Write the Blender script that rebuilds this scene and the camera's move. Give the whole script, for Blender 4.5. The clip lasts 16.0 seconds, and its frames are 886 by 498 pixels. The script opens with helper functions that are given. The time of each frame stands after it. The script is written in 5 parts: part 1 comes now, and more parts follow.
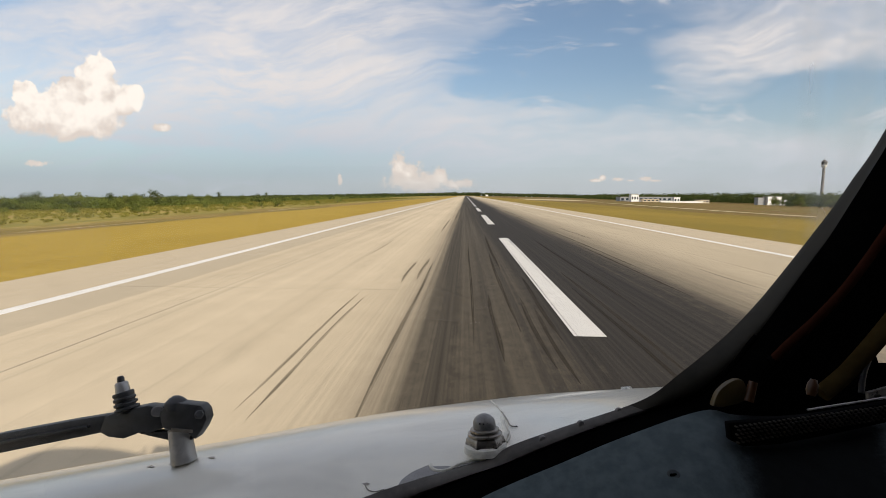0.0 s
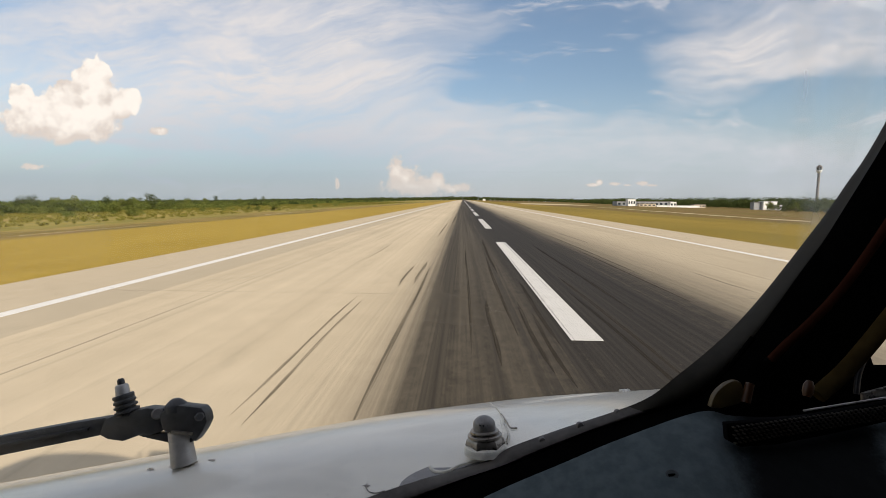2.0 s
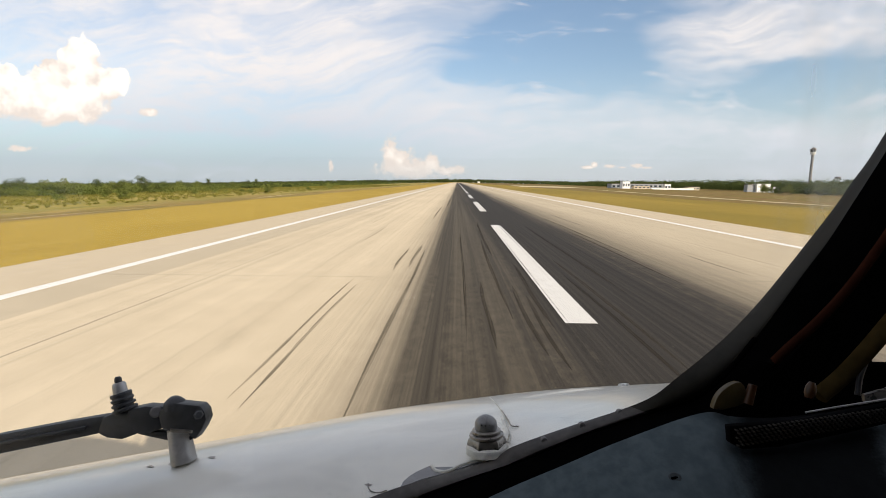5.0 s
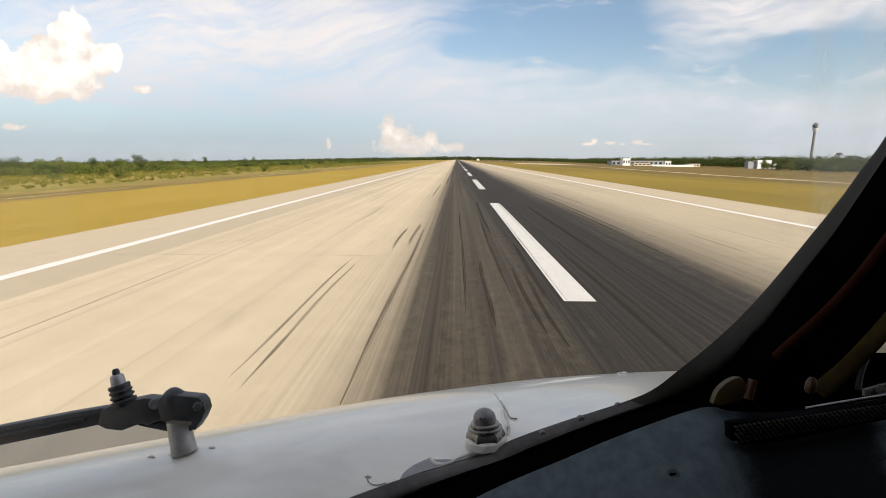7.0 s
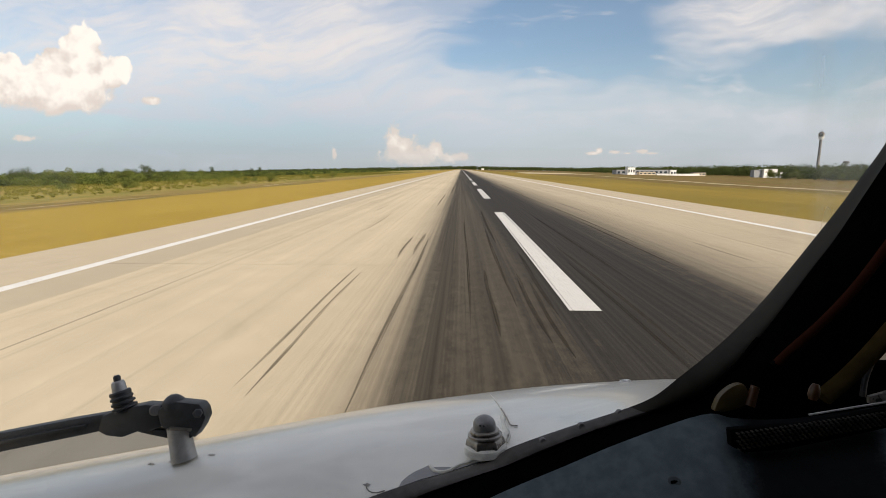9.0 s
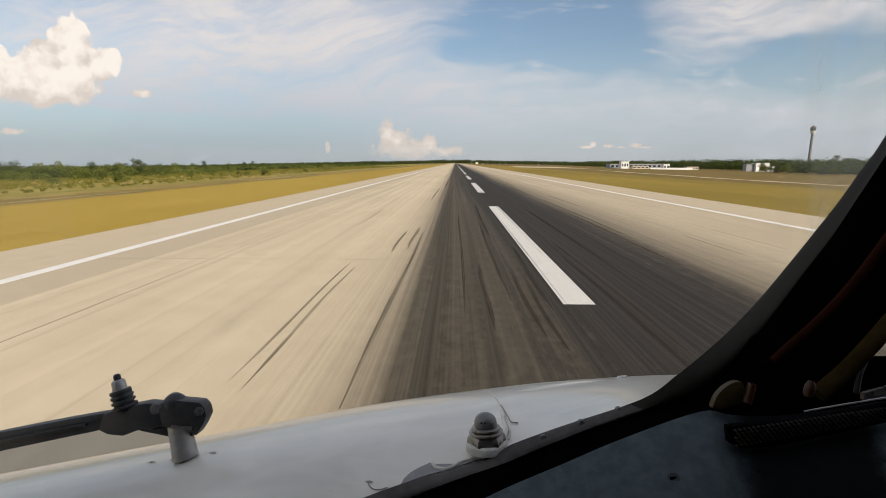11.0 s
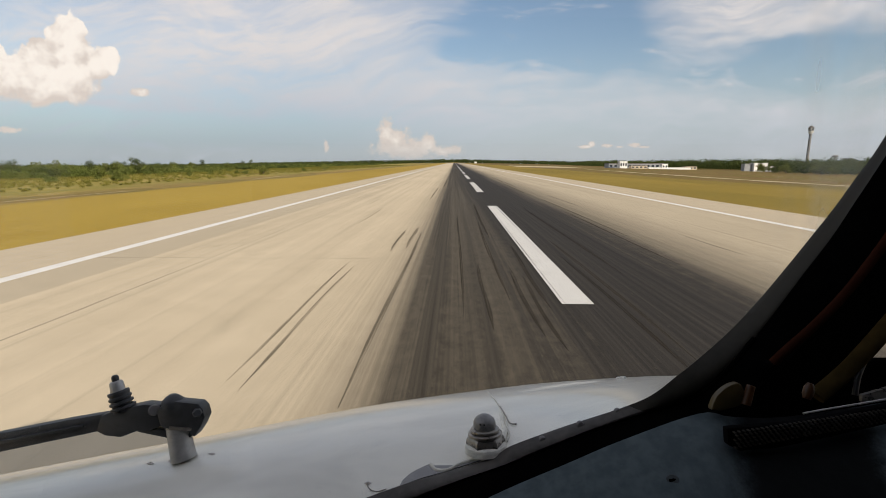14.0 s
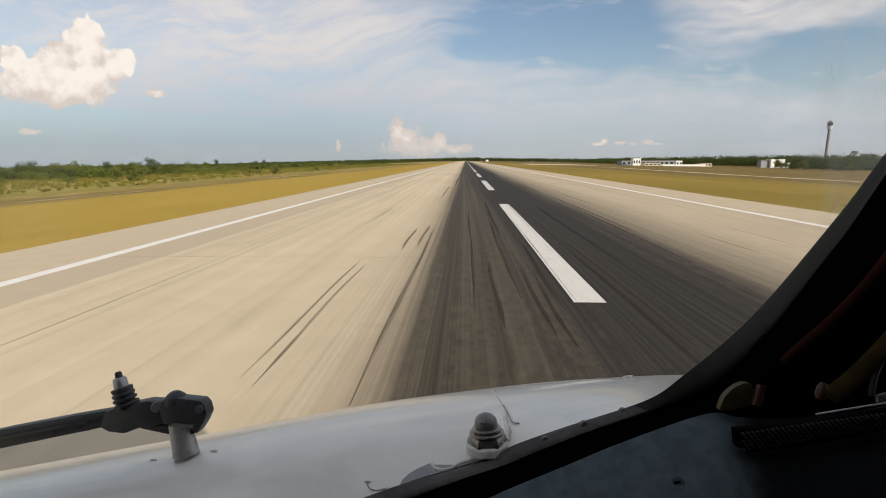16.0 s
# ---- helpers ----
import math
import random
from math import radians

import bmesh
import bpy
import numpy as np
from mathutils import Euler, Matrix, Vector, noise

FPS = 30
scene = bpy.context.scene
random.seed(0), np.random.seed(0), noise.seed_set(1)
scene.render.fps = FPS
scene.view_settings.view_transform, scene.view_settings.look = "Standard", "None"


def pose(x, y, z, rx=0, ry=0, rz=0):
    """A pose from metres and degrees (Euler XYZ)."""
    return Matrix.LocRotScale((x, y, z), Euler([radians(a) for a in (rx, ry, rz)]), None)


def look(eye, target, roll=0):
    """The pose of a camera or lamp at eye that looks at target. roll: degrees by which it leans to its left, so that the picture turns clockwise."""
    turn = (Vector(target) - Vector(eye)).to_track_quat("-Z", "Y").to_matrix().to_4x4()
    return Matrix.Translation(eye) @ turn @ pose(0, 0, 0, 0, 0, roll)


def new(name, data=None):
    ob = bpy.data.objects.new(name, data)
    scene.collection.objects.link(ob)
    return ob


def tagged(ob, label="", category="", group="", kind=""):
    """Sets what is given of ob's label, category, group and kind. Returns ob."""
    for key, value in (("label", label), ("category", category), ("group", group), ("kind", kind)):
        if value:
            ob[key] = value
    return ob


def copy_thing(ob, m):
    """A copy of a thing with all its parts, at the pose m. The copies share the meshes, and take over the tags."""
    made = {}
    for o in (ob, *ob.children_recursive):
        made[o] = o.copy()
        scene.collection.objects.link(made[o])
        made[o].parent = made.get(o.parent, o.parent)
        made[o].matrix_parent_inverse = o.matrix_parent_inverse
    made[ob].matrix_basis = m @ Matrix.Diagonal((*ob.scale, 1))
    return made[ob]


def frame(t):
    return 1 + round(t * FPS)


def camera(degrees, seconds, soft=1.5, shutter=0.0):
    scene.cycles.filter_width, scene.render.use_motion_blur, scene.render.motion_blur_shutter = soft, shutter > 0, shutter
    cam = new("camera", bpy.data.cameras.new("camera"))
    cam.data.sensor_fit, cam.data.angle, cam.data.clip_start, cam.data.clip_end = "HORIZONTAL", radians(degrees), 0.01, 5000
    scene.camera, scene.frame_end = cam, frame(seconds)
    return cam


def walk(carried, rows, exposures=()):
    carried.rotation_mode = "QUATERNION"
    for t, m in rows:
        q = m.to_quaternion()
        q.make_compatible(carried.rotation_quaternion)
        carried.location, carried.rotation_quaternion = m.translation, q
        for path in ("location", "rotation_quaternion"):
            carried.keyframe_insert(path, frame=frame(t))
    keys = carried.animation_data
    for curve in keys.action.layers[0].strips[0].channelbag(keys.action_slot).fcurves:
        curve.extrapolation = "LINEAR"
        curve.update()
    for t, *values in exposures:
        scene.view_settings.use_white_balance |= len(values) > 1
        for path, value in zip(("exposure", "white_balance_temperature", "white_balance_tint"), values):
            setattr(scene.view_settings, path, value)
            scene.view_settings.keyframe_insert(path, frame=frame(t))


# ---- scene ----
# ---- camera: a seat in the cockpit, nodding and yawing slightly ----
EYE = 4.7                      # eye height over the runway
LEAN = (-9.814, 1.968)         # pitch and yaw of the cockpit axes
cam = camera(85.8, 16.0, soft=0.8)
# seconds, metres right, ahead, up, then pitch, yaw, roll
PATH = [
    (0.0, 0.0095, -0.0228, -0.0473, -6.468, 2.683, -0.21),
    (0.5, 0.0055, -0.0263, -0.0464, -6.469, 2.413, -0.23),
    (1.0, 0.0042, -0.0278, -0.0459, -6.405, 2.355, -0.29),
    (1.5, 0.0020, -0.0325, -0.0499, -6.071, 2.229, -0.35),
    (2.0, 0.0042, -0.0314, -0.0488, -5.969, 2.360, -0.32),
    (2.5, 0.0038, -0.0225, -0.0385, -6.936, 2.413, -0.22),
    (3.0, 0.0028, -0.0153, -0.0303, -7.633, 2.394, -0.10),
    (3.5, 0.0035, -0.0125, -0.0228, -8.096, 2.313, -0.04),
    (4.0, -0.0002, -0.0156, -0.0218, -8.001, 2.136, -0.17),
    (6.5, -0.0122, -0.0159, -0.0148, -8.602, 1.395, -0.20),
    (7.0, -0.0067, 0.0028, 0.0023, -10.671, 1.585, -0.10),
    (7.5, -0.0048, -0.0028, -0.0005, -9.718, 1.770, -0.03),
    (8.0, -0.0006, 0.0027, 0.0001, -9.943, 2.080, 0.12),
    (8.5, 0.0015, 0.0002, 0.0052, -9.515, 2.081, 0.10),
    (9.0, 0.0031, 0.0016, -0.0038, -9.551, 2.160, 0.05),
    (11.5, -0.0107, -0.0024, 0.0097, -10.341, 1.360, -0.01),
    (12.0, -0.0107, -0.0014, 0.0116, -10.308, 1.367, -0.03),
    (12.5, -0.0092, 0.0001, 0.0084, -10.473, 1.372, -0.07),
    (13.0, -0.0120, -0.0022, 0.0101, -10.472, 1.300, -0.05),
    (13.5, -0.0134, -0.0051, 0.0091, -10.144, 1.297, -0.03),
    (14.0, -0.0102, -0.0002, 0.0095, -10.343, 1.304, -0.07),
    (14.5, -0.0087, 0.0002, 0.0097, -10.471, 1.495, -0.00),
    (15.0, -0.0023, 0.0093, 0.0030, -10.895, 1.889, 0.05),
    (15.5, 0.0025, 0.0087, 0.0054, -10.300, 2.269, 0.18),
    (16.0, 0.0089, 0.0147, 0.0019, -10.526, 2.653, 0.29),
]
walk(cam, [(t, pose(x, y, EYE + z, 90 + p, r, w)) for t, x, y, z, p, w, r in PATH],
     [(t, e, 6890, 12.5) for t, e in ((0, -0.05), (2.5, -0.06), (3.2, 0.10), (3.6, 0.22), (7, 0.20), (8, 0.12), (9, 0.0), (12.5, -0.15), (16, -0.15))])
CAB = pose(0, 0, EYE, 90 + LEAN[0], 0, LEAN[1])   # cockpit axes: x right, y up, -z ahead

# ---- node helper ----
class Tree:
    def __init__(self, tree):
        self.t = tree
        tree.nodes.clear()

    def add(self, kind, **props):
        n = self.t.nodes.new(kind)
        if "operation" in props:
            n.operation = props["operation"]
        if "use_clamp" in props:
            n.use_clamp = props["use_clamp"]
        if "interpolation_type" in props:
            n.interpolation_type = props["interpolation_type"]
        if "data_type" in props:
            n.data_type = props["data_type"]
        if "sky_type" in props:
            n.sky_type, n.sun_disc = props["sky_type"], False
        return n

    def put(self, socket, v):
        if v is None:
            return
        if isinstance(v, bpy.types.NodeSocket):
            self.t.links.new(v, socket)
        else:
            socket.default_value = v

    def math(self, op, a, b=None, c=None, clamp=False):
        n = self.add("ShaderNodeMath", operation=op, use_clamp=clamp)
        for i, v in enumerate((a, b, c)):
            self.put(n.inputs[i], v)
        return n.outputs[0]

    def ramp(self, v, a, b, lo=0.0, hi=1.0):
        n = self.add("ShaderNodeMapRange", interpolation_type="SMOOTHSTEP")
        for i, q in enumerate((v, a, b, lo, hi)):
            self.put(n.inputs[i], q)
        return n.outputs[0]

    def split(self, v):
        n = self.add("ShaderNodeSeparateXYZ")
        self.put(n.inputs[0], v)
        return n.outputs

    def join(self, x=0.0, y=0.0, z=0.0):
        n = self.add("ShaderNodeCombineXYZ")
        for i, v in enumerate((x, y, z)):
            self.put(n.inputs[i], v)
        return n.outputs[0]

    def scaled(self, v, s):
        n = self.add("ShaderNodeVectorMath", operation="MULTIPLY")
        self.put(n.inputs[0], v)
        n.inputs[1].default_value = s
        return n.outputs[0]

    def noise(self, v, scale, detail=4.0, rough=0.55, warp=0.0):
        n = self.add("ShaderNodeTexNoise")
        self.put(n.inputs["Vector"], v)
        n.inputs["Scale"].default_value = scale
        n.inputs["Detail"].default_value = detail
        n.inputs["Roughness"].default_value = rough
        n.inputs["Distortion"].default_value = warp
        return n.outputs["Fac"]

    def mix(self, f, a, b):
        n = self.add("ShaderNodeMix", data_type="RGBA")
        self.put(n.inputs[0], f)
        for s, v in ((n.inputs[6], a), (n.inputs[7], b)):
            self.put(s, (*v, 1.0) if isinstance(v, tuple) else v)
        return n.outputs[2]

    def place(self, kind="Object"):
        return self.add("ShaderNodeTexCoord").outputs[kind]

    def bump(self, h, strength, distance):
        n = self.add("ShaderNodeBump")
        n.inputs["Strength"].default_value = strength
        n.inputs["Distance"].default_value = distance
        self.put(n.inputs["Height"], h)
        return n.outputs[0]

    def surface(self, colour, rough=0.7, metal=0.0, normal=None, spec=None):
        n = self.add("ShaderNodeBsdfPrincipled")
        self.put(n.inputs["Base Color"], (*colour, 1.0) if isinstance(colour, tuple) else colour)
        self.put(n.inputs["Roughness"], rough)
        self.put(n.inputs["Metallic"], metal)
        self.put(n.inputs["Normal"], normal)
        self.put(n.inputs["Specular IOR Level"], spec)
        self.out(n.outputs[0])
        return n

    def out(self, shader):
        o = self.add("ShaderNodeOutputMaterial")
        self.t.links.new(shader, o.inputs[0])


def material(name):
    m = bpy.data.materials.new(name)
    m.use_nodes = True
    return m, Tree(m.node_tree)


# ---- sky and sun ----
SUN_HEIGHT, SUN_TURN = 27.5, 136.5     # degrees; turn clockwise from straight ahead
world = bpy.data.worlds.new("sky")
scene.world = world
world.use_nodes = True
w = Tree(world.node_tree)
sky = w.add("ShaderNodeTexSky", sky_type="NISHITA")
sky.sun_elevation, sky.sun_rotation = radians(SUN_HEIGHT), radians(SUN_TURN)
sky.air_density, sky.dust_density, sky.ozone_density = 1.1, 1.2, 1.6
dx, dy, dz = w.split(w.place("Generated"))
far = w.math("MAXIMUM", w.math("ABSOLUTE", dy), 0.15)
u, v = w.math("DIVIDE", dx, far), w.math("DIVIDE", dz, far)
flat = w.join(u, v)


def lobes(rows, u=u, v=v):
    """The nearness to the nearest of some soft ellipses: 1 at a middle, 0 at an edge."""
    best = None
    for (cu, cv), ru, rv in rows:
        a = w.math("DIVIDE", w.math("SUBTRACT", u, cu), ru)
        b = w.math("DIVIDE", w.math("SUBTRACT", v, cv), rv)
        d = w.math("SUBTRACT", 1.0, w.math("SQRT", w.math("ADD", w.math("MULTIPLY", a, a), w.math("MULTIPLY", b, b))))
        best = d if best is None else w.math("SMOOTH_MAX", best, d, 0.25)
    return best


# thin high veil, combed along a slanting wind
bend = w.noise(flat, 2.2, 4.0, 0.5)
slant = w.join(w.math("ADD", u, w.math("MULTIPLY", v, 0.6)), w.math("ADD", w.math("SUBTRACT", w.math("MULTIPLY", v, 3.6), w.math("MULTIPLY", u, 0.55)), w.math("MULTIPLY", bend, 0.9)))
veil = w.noise(slant, 1.7, 8.0, 0.58, 0.35)
fine = w.noise(w.scaled(slant, (1.0, 2.0, 1.0)), 4.5, 7.0, 0.60, 0.25)
clear = w.ramp(lobes([((0.2149, 0.2770), 0.50, 0.30), ((0.7097, 0.1897), 0.40, 0.13), ((-0.6680, 0.0386), 0.95, 0.11)]), -0.2, 1.0)
bright = w.ramp(lobes([((-0.3792, 0.2401), 0.75, 0.26), ((0.5617, 0.2634), 0.30, 0.10), ((-0.0161, 0.1183), 0.45, 0.10)]), -0.2, 1.0)
cover = w.math("ADD", w.math("MULTIPLY", w.math("SUBTRACT", veil, 0.5), 2.3), w.math("MULTIPLY", w.math("SUBTRACT", fine, 0.5), 0.75))
cover = w.math("ADD", w.math("ADD", cover, 0.47), w.math("SUBTRACT", w.math("MULTIPLY", bright, 0.42), w.math("MULTIPLY", clear, 0.50)))
ragged = w.noise(w.join(w.math("MULTIPLY", u, 2.2), w.math("MULTIPLY", v, 6.0), 4.0), 1.6, 7.0, 0.62, 0.3)
uw = w.math("ADD", u, w.math("MULTIPLY", w.math("SUBTRACT", bend, 0.5), 0.24))
vw = w.math("ADD", v, w.math("MULTIPLY", w.math("SUBTRACT", ragged, 0.5), 0.13))
gaps = w.ramp(lobes([((0.7139, 0.1980), 0.17, 0.060), ((0.5063, 0.1720), 0.22, 0.018), ((0.1934, 0.2668), 0.22, 0.10), ((0.0509, 0.2154), 0.13, 0.035)], uw, vw), -0.1, 0.6)
banks = w.ramp(lobes([((0.3450, 0.1223), 0.55, 0.055), ((0.7305, 0.1153), 0.32, 0.050), ((0.6125, 0.2854), 0.26, 0.065), ((-0.3322, 0.2611), 0.30, 0.09), ((-0.5636, 0.1205), 0.35, 0.020), ((0.4700, 0.2330), 0.17, 0.045), ((0.6200, 0.1480), 0.38, 0.026), ((0.2600, 0.1650), 0.30, 0.030)], uw, vw), -0.2, 0.8)
cover = w.math("ADD", cover, w.math("SUBTRACT", w.math("MULTIPLY", banks, 0.36), w.math("MULTIPLY", gaps, 0.55)))
cover = w.ramp(cover, -0.10, 1.10, 0.03, 0.97)
combed = w.join(w.math("ADD", w.math("MULTIPLY", u, 1.3), w.math("MULTIPLY", bend, 0.5)), w.math("ADD", w.math("MULTIPLY", v, 7.0), w.math("ADD", w.math("MULTIPLY", bend, 1.3), w.math("MULTIPLY", u, -0.5))), 8.0)
wisps = w.noise(combed, 2.6, 9.0, 0.64, 0.5)
flecks = w.noise(w.scaled(combed, (1.6, 1.0, 1.0)), 7.0, 6.0, 0.62, 0.4)
tufts = w.math("ADD", w.math("MULTIPLY", wisps, 0.65), w.math("MULTIPLY", flecks, 0.35))
cover = w.math("MULTIPLY", cover, w.ramp(tufts, 0.38, 0.60, 0.58, 1.0))
cover = w.math("MAXIMUM", cover, w.ramp(tufts, 0.50, 0.68, 0.0, 0.62))
haze = w.ramp(v, 0.0, 0.26, 0.70, 0.0)
# heaped clouds
puff = w.noise(flat, 13.0, 8.0, 0.60, 0.2)
lit = w.noise(w.join(w.math("ADD", u, 0.010), w.math("ADD", v, 0.020)), 13.0, 8.0, 0.60, 0.2)
puff_low = w.noise(flat, 5.0, 3.0, 0.5)
big = lobes([((-0.776, 0.236), 0.044, 0.050), ((-0.756, 0.256), 0.024, 0.026), ((-0.842, 0.190), 0.066, 0.050), ((-0.722, 0.194), 0.042, 0.036),
             ((-0.788, 0.186), 0.084, 0.056), ((-0.826, 0.148), 0.135, 0.040), ((-0.698, 0.208), 0.024, 0.020), ((-0.905, 0.160), 0.076, 0.040), ((-0.935, 0.208), 0.030, 0.030)])
small = lobes([((-0.1400, 0.0580), 0.020, 0.034), ((-0.1180, 0.0420), 0.030, 0.030), ((-0.0980, 0.0260), 0.070, 0.024), ((-0.0506, 0.0400), 0.018, 0.024), ((-0.0099, 0.0241), 0.045, 0.014),
               ((-0.640, 0.140), 0.022, 0.010), ((-0.9208, 0.0645), 0.032, 0.010), ((0.2671, 0.0306), 0.016, 0.0035), ((0.2804, 0.0362), 0.009, 0.008), ((0.3124, 0.0328), 0.015, 0.0045),
               ((0.3353, 0.0305), 0.010, 0.003), ((0.3667, 0.0339), 0.015, 0.0055), ((0.3850, 0.0305), 0.016, 0.003), ((-0.2641, 0.0289), 0.008, 0.014)])
bulge = w.add("ShaderNodeTexVoronoi")
w.put(bulge.inputs["Vector"], w.join(w.math("ADD", u, w.math("MULTIPLY", puff, 0.05)), w.math("ADD", v, w.math("MULTIPLY", lit, 0.05))))
bulge.inputs["Scale"].default_value = 26.0
knob = w.math("SUBTRACT", 0.5, bulge.outputs["Distance"])
curl = w.math("SUBTRACT", w.noise(flat, 48.0, 4.0, 0.6), 0.5)
wool = w.math("SUBTRACT", w.noise(flat, 150.0, 3.0, 0.6), 0.5)
big_body = w.math("ADD", big, w.math("ADD", w.math("MULTIPLY", w.math("SUBTRACT", puff, 0.5), 1.0), w.math("ADD", w.math("MULTIPLY", knob, 0.42), w.math("MULTIPLY", curl, 0.55))))
big_mass = w.math("MULTIPLY", w.ramp(big_body, -0.02, w.ramp(v, 0.12, 0.20, 0.34, 0.14)), w.ramp(big, -0.55, -0.25))
small_body = w.math("ADD", small, w.math("ADD", w.math("MULTIPLY", puff, 1.7), w.math("ADD", w.math("MULTIPLY", puff_low, 0.4), w.math("ADD", w.math("MULTIPLY", curl, 1.25), w.math("MULTIPLY", wool, 1.0)))))
small_mass = w.math("MULTIPLY", w.ramp(small_body, 1.04, 1.62), w.ramp(small, -0.75, -0.30))
mass = w.math("MAXIMUM", big_mass, w.math("MULTIPLY", small_mass, w.ramp(v, 0.0, 0.05, 0.55, 0.92)))
tone = w.ramp(w.math("ADD", w.math("MULTIPLY", w.math("MAXIMUM", big, small), 0.32), w.math("ADD", w.math("MULTIPLY", w.math("SUBTRACT", puff, lit), 1.7), w.math("ADD", w.math("MULTIPLY", knob, 0.30), w.ramp(v, 0.11, 0.20, -0.22, 0.16)))), -0.12, 0.42)
heap_colour = w.mix(tone, (0.76, 0.70, 0.66), (1.06, 1.02, 0.97))
base = w.add("ShaderNodeVectorMath", operation="SCALE")
w.t.links.new(sky.outputs[0], base.inputs[0])
base.inputs["Scale"].default_value = 0.135
cool = w.add("ShaderNodeVectorMath", operation="MULTIPLY")
w.t.links.new(base.outputs[0], cool.inputs[0])
cool.inputs[1].default_value = (0.90, 0.965, 1.02)
low_air = w.mix(w.ramp(u, -0.45, 0.25), (0.305, 0.430, 0.620), (0.485, 0.590, 0.735))
low_air = w.mix(w.ramp(v, 0.0, 0.05, 0.6, 0.0), low_air, (0.56, 0.64, 0.71))
colour = w.mix(haze, w.mix(cover, cool.outputs[0], (0.820, 0.812, 0.835)), low_air)
colour = w.mix(mass, colour, heap_colour)
bg = w.add("ShaderNodeBackground")
w.t.links.new(colour, bg.inputs[0])
bg.inputs[1].default_value = 1.0
wo = w.add("ShaderNodeOutputWorld")
w.t.links.new(bg.outputs[0], wo.inputs[0])

sun = new("sun", bpy.data.lights.new("sun", "SUN"))
sun.data.energy, sun.data.angle, sun.data.color = 5.0, radians(0.6), (1.0, 0.93, 0.81)
a, e = radians(SUN_TURN), radians(SUN_HEIGHT)
sun.matrix_world = look((300 * math.sin(a) * math.cos(e), 300 * math.cos(a) * math.cos(e), 300 * math.sin(e)), (0, 0, 0))


# ---- materials ----
def plain(name, colour, rough=0.6, metal=0.0, grain=40.0, vary=0.15, bump=0.0, spec=None):
    """A worn paint, rubber or metal: grain and larger blotches over one colour."""
    m, g = material(name)
    p = g.place()
    f = g.math("ADD", g.math("MULTIPLY", g.noise(p, grain, 5), 0.5), g.math("MULTIPLY", g.noise(p, grain * 0.13, 3), 0.5))
    f = g.ramp(f, 0.3, 0.7)
    low = tuple(c * (1 - vary) for c in colour)
    high = tuple(min(1.0, c * (1 + vary)) for c in colour)
    n = g.bump(g.noise(p, grain * 2, 3), bump, 0.01) if bump else None
    g.surface(g.mix(f, low, high), g.ramp(f, 0, 1, rough - 0.06, rough + 0.06), metal, n, spec)
    return m


CENTRE = 4.2                    # the centreline, metres right of the seat
EDGE_LEFT, EDGE_RIGHT = -18.2, 25.3


